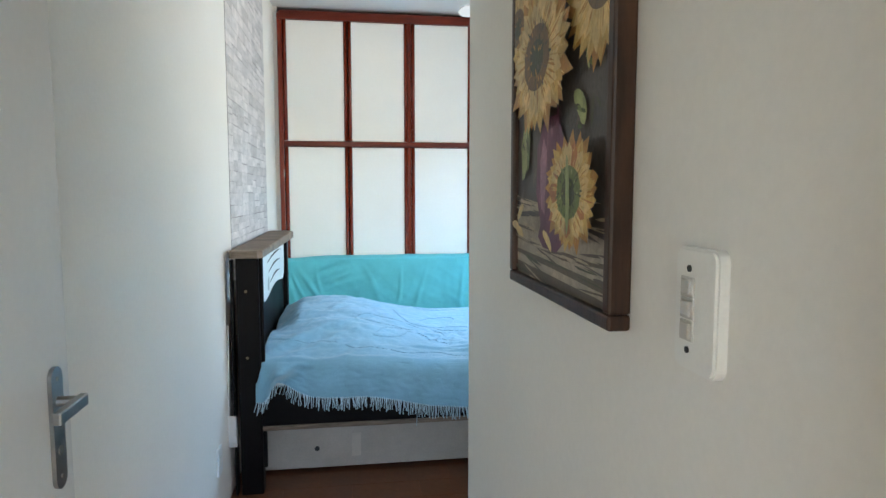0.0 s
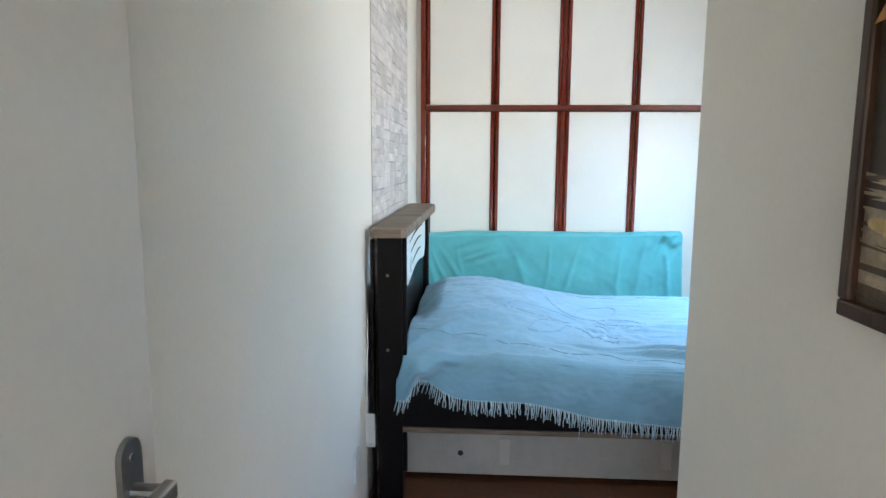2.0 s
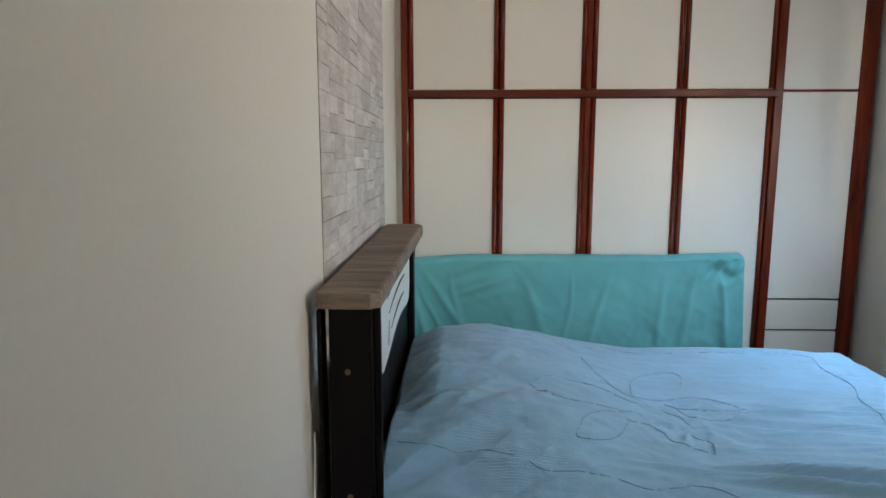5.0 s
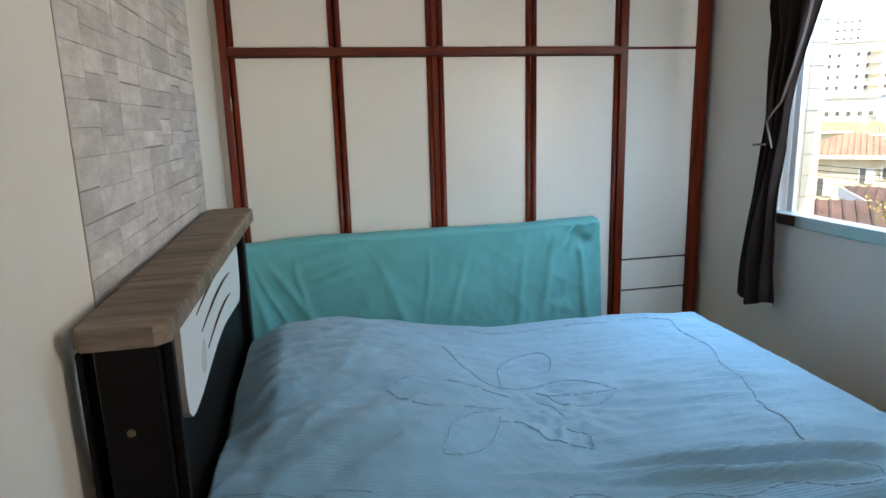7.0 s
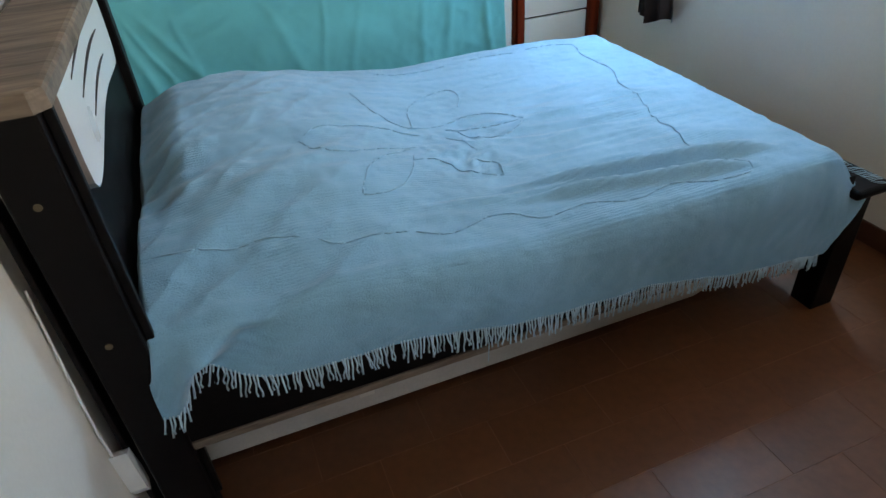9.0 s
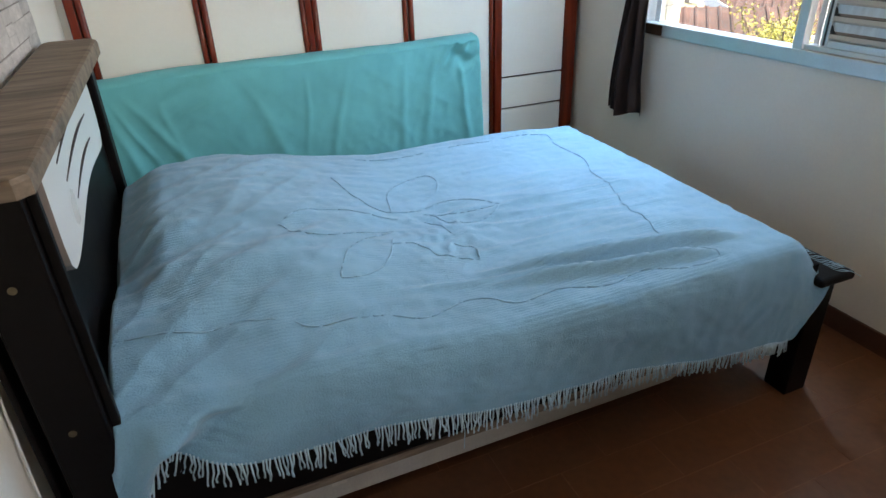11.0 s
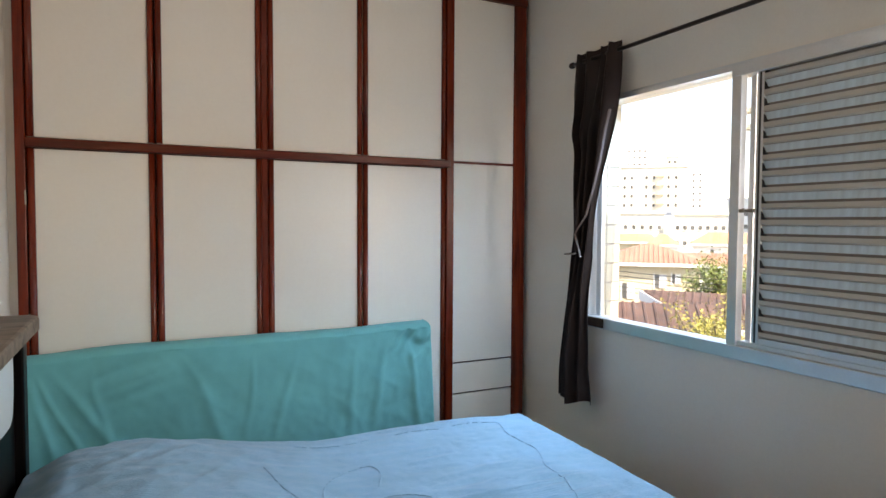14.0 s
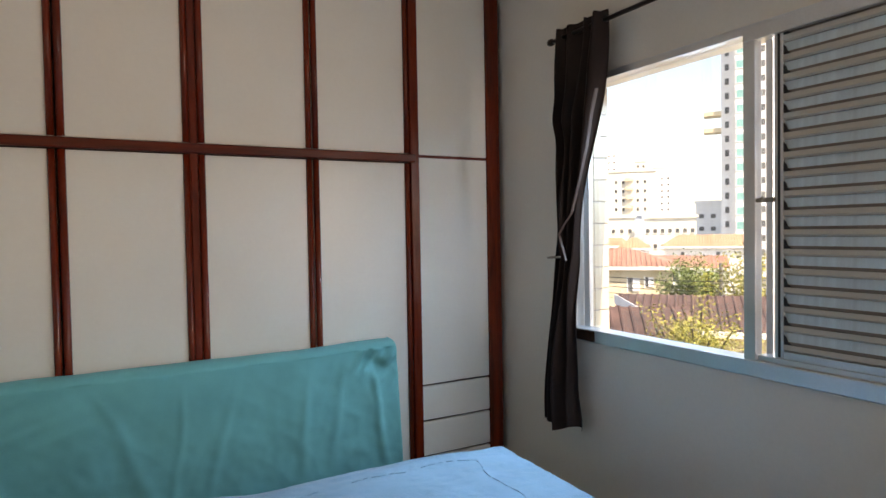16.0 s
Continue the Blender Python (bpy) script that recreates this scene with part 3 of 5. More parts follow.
# ---------------------------------------------------------------- bed
def spread_top(x, y):
    """Height of the bedspread over the mattress and pillows."""
    z = 0.594 + 0.006 * noise.noise((x * 2.2, y * 2.2, 0.5))
    head = 0.138 * smooth01((0.62 - x) / 0.62) * (1 - 0.10 * smooth01((x + 0.05) / 0.3))
    across = 0.30 + 0.70 * smooth01((y - 2.58) / 0.55)
    across *= 1 - 0.22 * smooth01((y - 3.72) / 0.25)
    dip = 1 - 0.16 * math.exp(-((y - 3.15) / 0.10) ** 2)
    z += head * across * dip
    # fuller along the far edge
    z += 0.016 * smooth01((y - 3.35) / 0.45) * smooth01((x - 0.2) / 0.3) * smooth01((1.46 - x) / 0.25)
    # soft creases over the pillows
    if x < 0.5:
        k = smooth01((0.5 - x) / 0.4)
        z += k * (0.012 * noise.noise((x * 5 + y * 2, y * 3.5 - x * 2, 2.0)) + 0.016 * (0.35 - abs(noise.noise((x * 3 + y * 2.2, y * 8 - x * 7, 5.0)))) + 0.004 * noise.noise((x * 16, y * 16, 31.0)))
        d = (y - 2.98 - 0.75 * (x + 0.05)) / 0.045
        z += 0.010 * k * math.exp(-d * d)
        d = (y - 3.30 - 0.95 * (x + 0.15)) / 0.035
        z += 0.006 * k * math.exp(-d * d)
    # long folds pulled towards the foot on the near side, and fine creases across the middle
    for y0, sl, x0, x1, am, wd in ((2.845, -0.170, 0.48, 1.36, 0.044, 0.014), (2.780, -0.170, 0.45, 1.24, 0.036, 0.012), (2.816, -0.065, 0.20, 0.80, 0.013, 0.013), (3.222, -0.008, 0.62, 1.38, 0.013, 0.012), (3.05, 0.05, 0.6, 1.10, 0.006, 0.012), (3.13, -0.02, 0.75, 1.25, 0.006, 0.012), (2.95, 0.02, 0.50, 0.95, 0.006, 0.010), (3.40, 0.06, 0.70, 1.25, 0.005, 0.014), (3.55, 0.03, 0.65, 1.15, 0.004, 0.014)):
        m = smooth01((x - x0) / 0.25) * smooth01((x1 - x) / 0.2)
        if m:
            d = (y - y0 - sl * (x - x0)) / wd
            z += am * m * math.exp(-d * d)
    z += 0.0034 * noise.noise((x * 7, y * 24, 3.0)) + 0.0020 * noise.noise((x * 30, y * 34, 8.0))
    # sharp pulled creases towards the foot, finer crumples round the flower
    k = smooth01((x - 0.45) / 0.25) * smooth01((1.38 - x) / 0.15) * smooth01((y - 2.62) / 0.1) * smooth01((3.45 - y) / 0.2)
    if k:
        z += 0.020 * k * (0.35 - abs(noise.noise((x * 2.6 + y * 1.5, y * 13 + 1.2 * x, 11.0)))) + 0.005 * k * (0.3 - abs(noise.noise((x * 5, y * 31, 15.0))))
    k = math.exp(-((x - 0.52) / 0.17) ** 2 - ((y - 3.10) / 0.17) ** 2)
    if k > 0.02:
        z += 0.026 * k * (0.35 - abs(noise.noise((x * 11 + y * 4, y * 14 - x * 5, 21.0)))) + 0.005 * k * noise.noise((x * 34, y * 34, 23.0))
    # slope to the foot rail and to the head
    xf = 1.425 + 0.055 * (y - 2.6) / 1.3
    z -= 0.125 * smooth01((x - xf) / 0.15)
    z -= 0.055 * smooth01((-0.24 - x) / 0.14) * smooth01((y - 2.80) / 0.3) + 0.08 * smooth01((-0.372 - x) / 0.028)
    return z


NEAR, NTOP, FAR = 2.572, 2.592, 3.93
def edge_drop(y):
    """How far the cloth has turned down where it leaves the top on the near side."""
    return 0.024 * (1 - smooth01((y - NTOP + 0.02) / 0.048))


def hem_height(x):
    z = 0.487 - 0.125 * (x + 0.30)
    z += 0.040 * smooth01((-0.14 - x) / 0.17) - 0.100 * smooth01((-0.300 - x) / 0.075)
    return z + 0.006 * math.sin(x * 9) + 0.010 * noise.noise((x * 4, 0, 0))


def spread_point(x, v):
    """v in 0..1: hem on the near side, over the top, down the far side."""
    if v < 0.26:
        t = 1 - v / 0.26
        zt, zb = spread_top(x, NTOP) - edge_drop(NTOP), hem_height(min(x, 1.5))
        z = zt * (1 - t) + zb * t
        xx = x - 0.55 * max(0.0, x - 1.34) * t
        f = 0.010 * noise.noise((x * 3.2, t * 0.8, 6.0)) * t + 0.005 * noise.noise((x * 9, t * 2.5, 7.0)) + 0.002 * noise.noise((x * 25, t * 9, 3.0))
        flap = math.exp(-((x + 0.25 + 0.10 * t) / 0.045) ** 2) * math.exp(-((t - 0.45) / 0.4) ** 2)
        tuck = math.exp(-((x + 0.17 + 0.12 * t) / 0.05) ** 2) * smooth01(t / 0.3)
        y = NEAR - 0.009 + (NTOP - NEAR + 0.009) * (1 - t) ** 6 + f - 0.045 * flap + 0.030 * tuck
        return Vector((xx, y, z))
    if v < 0.90:
        t = (v - 0.26) / 0.64
        y = NTOP + (FAR - NTOP) * t
        z = spread_top(x, y)
        z -= edge_drop(y) + 0.010 * (1 - smooth01((FAR - y) / 0.05))
        return Vector((x, y, z))
    t = (v - 0.90) / 0.10
    return Vector((x, FAR + 0.02 * math.sin(t * 1.57), spread_top(x, FAR) - 0.010 - 0.25 * t))


def bed():
    b = thing("bed", (0.6, 3.25, 0), "dark-stained wooden double bed with a weathered plank on its headboard", "bed")
    for y0, y1 in ((2.578, 2.652), (3.856, 3.930)):
        leg = part("headboard_post", block(-0.476, -0.377, y0, y1, 0, 1.108, 0.006), M_BLACK, b, "dark-stained post")
        if y0 < 3:
            for z in (0.957, 0.651):
                bm = bmesh.new()
                tube(bm, [(-0.434, y0 - 0.0015, z), (-0.434, y0 + 0.002, z)], 0.007, 12)
                part("bolt_cap", bm, M_BRASS, leg, "small dull brass bolt cap")
        part("back_batten", block(-0.504, -0.492, y0 + 0.004, y1 - 0.02, 0.0, 1.10, 0.003), M_BLACK, b)
    part("headboard_panel", block(-0.446, -0.405, 2.652, 3.856, 0.30, 0.93, 0.003), M_BLACK, b, "dark-stained headboard panel")
    bm = bmesh.new()
    slab(bm, -0.377, -0.360, 2.60, 2.618, 0.12, 1.108, 0.003), slab(bm, -0.377, -0.368, 2.628, 2.652, 0.12, 1.108, 0.002)
    part("edge_bead", bm, M_BLACK, b)
    # white board with a curved lower edge and three slots
    pts = [(2.775, 1.095), (2.770, 1.00), (2.766, 0.94), (2.774, 0.892), (2.798, 0.872), (2.83, 0.866), (2.875, 0.866)]
    for k in range(1, 15):
        t = k / 14
        pts.append((2.875 + 0.77 * t, 0.866 + 0.030 * math.sin(math.pi * t) ** 1.5 + 0.010 * t))
    pts += [(3.675, 0.884), (3.700, 0.905), (3.716, 0.95), (3.722, 1.02), (3.714, 1.095)]
    bm = bmesh.new()
    prism(bm, pts, "x", -0.404, -0.384)
    for f in bm.faces:
        f.material_index = 0 if abs(f.normal.x) > 0.5 else 1
    wb = part("white_board", bm, [M_MDF, M_MDFEDGE], b, "white curved headboard inlay")
    for y0, y1, zc in ((2.94, 3.53, 1.052), (2.98, 3.485, 1.0), (3.035, 3.46, 0.940)):
        bm = bmesh.new()
        n = 16
        up, lo = [], []
        for k in range(n + 1):
            t = k / n
            y = y0 + (y1 - y0) * t
            z = zc - 0.014 + 0.034 * math.sin(math.pi * min(1, t * 0.62 + 0.08))
            h = 0.0045 * math.sin(math.pi * min(max(t, 0.06), 0.94)) + 0.001
            up.append((y, z + h)), lo.append((y, z - h))
        prism(bm, lo + up[::-1], "x", -0.3838, -0.3826)
        part("slot", bm, M_DARKGAP, wb, "dark curved slot")
    # thick plank on top, clipped at both ends
    bm = bmesh.new()
    prism(bm, [(-0.505, 2.590), (-0.487, 2.562), (-0.378, 2.562), (-0.356, 2.584), (-0.340, 3.915), (-0.362, 3.952), (-0.487, 3.952), (-0.505, 3.925)], "z", 1.108, 1.143)
    for v in bm.verts:
        if v.co.z > 1.13:
            v.co.z += 0.010 * (v.co.y - 2.56) / 1.39
    es = [e for e in bm.edges if all(v.co.z > 1.13 for v in e.verts)]
    bmesh.ops.bevel(bm, geom=es, offset=0.011, segments=2, profile=0.55, affect="EDGES")
    part("top_plank", bm, M_PLANK, b, "thick weathered brown plank")
    # rails, foot end
    side = part("side_rail", block(-0.377, 1.53, 2.590, 2.618, 0.322, 0.505, 0.003), M_BLACK, b)
    part("rail_lip", block(-0.377, 1.53, 2.586, 2.612, 0.300, 0.321, 0.002), M_PLANK, side, "thin bare wooden lip")
    part("side_rail", block(-0.377, 1.53, 3.86, 3.888, 0.30, 0.46, 0.003), M_BLACK, b)
    part("slat_base", block(-0.37, 1.53, 2.62, 3.86, 0.36, 0.39), M_BLACK, b)
    for y0, y1 in ((2.582, 2.668), (3.84, 3.926)):
        part("foot_leg", block(1.525, 1.618, y0, y1, 0, 0.44, 0.005), M_BLACK, b)
    part("foot_panel", block(1.55, 1.60, 2.668, 3.84, 0.20, 0.44, 0.003), M_BLACK, b)
    part("foot_rail", block(1.505, 1.650, 2.548, 3.955, 0.44, 0.470, 0.012, 3), M_BLACK, b, "rounded dark foot rail")
    m = thing("bed_mattress", (0.55, 3.25, 0.39), "double mattress hidden under the bedspread", "mattress")
    part("body", block(-0.345, 1.42, 2.65, 3.88, 0.392, 0.545, 0.04, 3), M_MDF, m)
bed()


def bedspread():
    s = thing("bedspread", (0.6, 3.2, 0.6), "light blue woven bedspread with corded flowers and a fringe, slightly rumpled", "bedspread")
    def fn(u, v):
        return spread_point(-0.400 + 2.003 * u, v)
    part("cloth", grid_mesh(fn, 380, 300), M_SPREAD, s, "", True)
    # corded border: a rounded, slightly turned rectangle with a wavy line
    def on(x, y, lift=0.0015):
        return (x, y, spread_top(x, y) - edge_drop(y) + lift)
    tuft = random.Random(17)
    def cord(pts, r=0.0025):
        bm = bmesh.new()
        k = 0
        while k < len(pts) - 1:
            m = min(k + tuft.choice((2, 3, 4, 6, 9)), len(pts) - 1)
            tube(bm, [on(*p, 0.0007 + 0.0009 * tuft.random()) for p in pts[k:m + 1]], r, 6, lambda t: 0.55 + 0.5 * math.sin(math.pi * t) ** 0.5 if 0 < t < 1 else 0.5)
            k = m + (1 if tuft.random() < 0.45 else 0)
        for v in bm.verts:
            v.co += Vector((noise.noise(v.co * 300), noise.noise(v.co * 300 + Vector((5, 0, 0))), noise.noise(v.co * 300 + Vector((0, 5, 0))))) * 0.0014
        bmesh.ops.recalc_face_normals(bm, faces=bm.faces)
        part("cord", bm, M_CORD, s, "tufted blue cord", True)
    # drawn strokes, each a smooth curve through a few places
    def stroke(*p):
        p = [Vector((*q, 0)) for q in p]
        p = [2 * p[0] - p[1]] + p + [2 * p[-1] - p[-2]]
        out = []
        for k in range(1, len(p) - 2):
            a, b, c, d = p[k - 1:k + 3]
            n = max(3, int((c - b).length / 0.009))
            for j in range(n):
                t = j / n
                q = 0.5 * (2 * b + (c - a) * t + (2 * a - 5 * b + 4 * c - d) * t * t + (3 * b - a - 3 * c + d) * t ** 3)
                out.append((q.x, q.y))
        cord(out + [(p[-2].x, p[-2].y)])
    # wavy border along the near side, round the corner, up the foot and back along the far side
    stroke((-0.345, 2.80), (-0.24, 2.792), (-0.167, 2.789), (-0.104, 2.787), (-0.031, 2.767))
    stroke((0.006, 2.749), (0.055, 2.723), (0.128, 2.722), (0.210, 2.720))
    stroke((0.227, 2.711), (0.309, 2.686), (0.419, 2.728), (0.480, 2.722), (0.548, 2.675), (0.670, 2.684), (0.803, 2.652), (0.884, 2.666), (0.945, 2.670), (1.042, 2.631), (1.149, 2.629), (1.173, 2.659), (1.137, 2.710))
    stroke((1.085, 2.739), (1.118, 2.841), (1.146, 2.941), (1.148, 3.015), (1.215, 3.212), (1.226, 3.330), (1.288, 3.478), (1.275, 3.659), (1.310, 3.78), (1.281, 3.804))
    stroke((1.281, 3.806), (1.184, 3.824), (1.10, 3.815)), stroke((1.041, 3.811), (0.922, 3.829), (0.85, 3.822)), stroke((0.736, 3.808), (0.590, 3.802), (0.45, 3.82))
    stroke((0.074, 3.210), (0.131, 3.248), (0.235, 3.275), (0.319, 3.255), (0.420, 3.222))
    stroke((0.054, 3.190), (0.100, 3.090), (0.180, 3.082), (0.277, 3.120), (0.380, 3.136))
    stroke((0.298, 3.582), (0.318, 3.458), (0.353, 3.350), (0.400, 3.285), (0.495, 3.296), (0.639, 3.345), (0.742, 3.301), (0.789, 3.238))
    stroke((0.539, 3.256), (0.588, 3.190), (0.654, 3.160), (0.736, 3.182), (0.788, 3.235))
    stroke((0.522, 3.263), (0.633, 3.243), (0.774, 3.237))
    stroke((0.420, 3.290), (0.460, 3.449), (0.546, 3.549), (0.645, 3.590), (0.675, 3.551), (0.663, 3.486), (0.632, 3.426))
    stroke((0.365, 3.125), (0.280, 3.078), (0.215, 3.014), (0.176, 2.942), (0.150, 2.876))
    stroke((0.150, 2.872), (0.203, 2.876), (0.257, 2.905), (0.310, 2.970), (0.356, 3.081))
    stroke((0.342, 3.039), (0.403, 3.044), (0.472, 2.965), (0.560, 2.920))
    stroke((0.500, 3.206), (0.541, 3.166), (0.555, 3.090)), stroke((0.531, 3.036), (0.576, 2.994), (0.560, 2.920))
    # fringe along the near hem, and the short tufts lying on the foot rail
    rng = random.Random(4)
    bm = bmesh.new()
    x = -0.395
    while x < 1.56:
        p = spread_point(x, 0.0)
        gap = rng.random()
        if gap > 0.03:
            ln = rng.uniform(0.040, 0.062) * (0.75 if x > 0.9 else 1.0)
            lean, out = rng.gauss(0, 0.0045), rng.uniform(-0.003, 0.005)
            if x < -0.2:
                lean -= 0.012
            wob = rng.uniform(-0.0025, 0.0025)
            tube(bm, [p + Vector((0, 0, 0.006)), p + Vector((lean * 0.4 + wob, -out, -ln * 0.4)), p + Vector((lean * 0.8 - wob, -out * 1.4, -ln * 0.75)), p + Vector((lean, -out, -ln))], 0.0022, 5, lambda t: 1.0 + 0.35 * math.sin(t * 9))
        x += rng.uniform(0.0055, 0.0095)
    p = spread_point(0.335, 0.0)
    tube(bm, [p, p + Vector((0.004, -0.004, -0.05)), p + Vector((0.001, -0.004, -0.105))], 0.0014, 5)
    part("fringe", bm, M_FRINGE, s, "pale knotted yarn fringe", True, "stuff")
    bm = bmesh.new()
    y = 2.575
    while y < 3.90:
        p = Vector((1.600, y, spread_top(1.600, y) - 0.001))
        ln = rng.uniform(0.03, 0.055)
        sd = rng.gauss(-0.012, 0.012)
        tube(bm, [p + Vector((-0.006, 0, 0.004)), p + Vector((ln * 0.5, sd * 0.5, 0.008)), p + Vector((ln * 0.9, sd, 0.005 - 0.01 * (ln > 0.045)))], 0.0013, 5)
        y += rng.uniform(0.005, 0.011) if y < 2.75 else rng.uniform(0.012, 0.05)
    part("foot_fringe", bm, M_FRINGE, s, "short yarn tufts lying on the foot rail", True, "stuff")
bedspread()


def trundle():
    t = thing("trundle_bed", (0.45, 3.2, 0), "low beige trundle pushed under the bed, with taped patches", "trundle bed")
    pts = [(-0.415, 0.02), (1.22, 0.02), (1.262, 0.035), (1.295, 0.075), (1.31, 0.14), (1.31, 0.232), (-0.415, 0.248)]
    bm = bmesh.new()
    prism(bm, pts, "y", 2.79, 3.62)
    f = part("front", bm, M_TRUND, t)
    for x in (0.03, 0.735):
        part("tape_patch", block(x, x + 0.045, 2.786, 2.7895, 0.07, 0.19, 0.001), M_TAPE, f, "yellowed adhesive tape")
    bm = bmesh.new()
    tube(bm, [(-0.143, 2.7885, 0.118), (-0.143, 2.792, 0.118)], 0.0125, 16)
    part("finger_hole", bm, M_RUBBER, f, "dark round hole")
    for x in (-0.3, 1.1):
        bm = bmesh.new()
        tube(bm, [(x, 3.0, 0.0175), (x, 3.03, 0.0175)], 0.0175, 12)
        part("caster", bm, M_RUBBER, t)
trundle()

# ---------------------------------------------------------------- curtain
def curtain():
    rod = thing("curtain_rod", (1.94, 3.0, 2.25), "thin dark metal curtain rod with a round finial", "curtain rod")
    part("rod", tube(bmesh.new(), [(1.935, 4.10, 2.252), (1.935, 1.75, 2.252)], 0.0095, 12), M_ROD, rod, "", True)
    part("finial", tube(bmesh.new(), [(1.935, 4.098, 2.252), (1.935, 4.105, 2.252), (1.935, 4.118, 2.252), (1.935, 4.13, 2.252), (1.935, 4.134, 2.252)], 0.016, 12, lambda t: (0.6, 0.95, 1.0, 0.75, 0.3)[round(t * 4)]), M_ROD, rod, "", True)
    for y in (4.092, 1.85):
        part("bracket", tube(bmesh.new(), [(1.935, y, 2.252), (XR, y, 2.252)], 0.007, 8), M_ROD, rod)
    c = thing("curtain", (1.93, 3.95, 0.56), "dark brown satin curtain gathered by a tieback beside the window", "curtain")
    def edges(z):
        """Near and far edge of the drape at a height."""
        t = (2.285 - z) / 1.73
        far = 4.058 + 0.026 * math.exp(-((z - 1.9) / 0.07) ** 2) + 0.014 * smooth01((1.45 - z) / 0.2) + 0.088 * smooth01((1.3 - z) / 0.65)
        near = 3.765 + 0.185 * smooth01((2.285 - z) / 0.95) ** 1.1 + 0.018 * smooth01((1.4 - z) / 0.3) - 0.03 * smooth01((0.75 - z) / 0.2)
        return near, far
    def fn(u, v):
        z = 2.285 - 1.725 * v
        a, b = edges(z)
        y = a + (b - a) * u
        tight = 0.55 + 0.45 * abs(smooth01((z - 1.33) / 0.5) - smooth01((1.3 - z) / 0.4))
        fold = math.sin((u + 0.10 * noise.noise((u * 3, 0, z * 1.8))) * 2 * math.pi * 3.6 + 1.6 * noise.noise((0, 0, z * 1.7)) + (1 - v) * 1.4)
        fold = 0.75 * fold + 0.45 * noise.noise((u * 7 + z * 1.2, 3, z * 2.2))
        amp = 0.030 * tight * (0.55 + 0.5 * smooth01(v / 0.2)) if z > 1.3 else 0.020 + 0.010 * smooth01((1.3 - z) / 0.6)
        x = 1.930 + amp * fold + 0.012 * noise.noise((u * 4, z * 3, 2.0))
        x -= 0.035 * math.exp(-((u - 0.55) / 0.3) ** 2) * smooth01((1.45 - z) / 0.5)
        # diagonal sag towards the tieback
        if z > 1.3:
            d = (u - 0.15 - 0.85 * (2.25 - z) / 0.95 * 0.8) / 0.12
            x -= 0.018 * math.exp(-d * d)
        z += 0.014 * math.sin(u * 9) * smooth01((v - 0.9) / 0.1) + 0.008 * abs(fold) * smooth01((0.06 - v) / 0.06)
        return (x, y, z)
    bm = grid_mesh(fn, 120, 150)
    part("drape", bm, M_CURT, c, "", True)
    # the hemmed edge, pale inside, running from the rod down into the tieback and folding back
    knots = [(3.790, 1.980), (3.820, 1.889), (3.848, 1.757), (3.884, 1.646), (3.920, 1.555), (3.942, 1.490), (3.993, 1.439), (4.024, 1.403), (3.998, 1.345), (3.974, 1.290)]
    def hem(u, v):
        f = v * (len(knots) - 1)
        k = min(int(f), len(knots) - 2)
        f = f - k
        y, z = (knots[k][c] + (knots[k + 1][c] - knots[k][c]) * f for c in (0, 1))
        w = 0.010 * (1 - 0.3 * v) * (0.75 + 0.3 * math.sin(v * 17))
        x = 1.893 - 0.010 * math.sin(math.pi * u) + 0.010 * (1 - v) * u
        return (x, y - w * (u - 0.5), z)
    part("lining_edge", grid_mesh(hem, 6, 100), M_HEM, c, "pale lining showing at the hemmed edge", True)
    for k in range(4):
        y = 3.80 + 0.085 * k
        bm = bmesh.new()
        ring = [(1.935 + 0.003 * math.cos(a), y + 0.026 * math.cos(a) * 0.35, 2.252 + 0.024 * math.sin(a)) for a in (2 * math.pi * j / 16 for j in range(17))]
        tube(bm, ring, 0.004, 6)
        part("eyelet", bm, M_ROD, c)
    h = thing("tieback_hook", (XR, 4.10, 1.30), "small metal tieback hook on the wall", "curtain hook")
    bm = bmesh.new()
    tube(bm, [(XR, 4.10, 1.31), (1.985, 4.135, 1.302), (1.93, 4.150, 1.296), (1.885, 4.09, 1.300), (1.875, 4.00, 1.306)], 0.0045, 8)
    part("arm", bm, M_SCREW, h, "", True)
curtain()

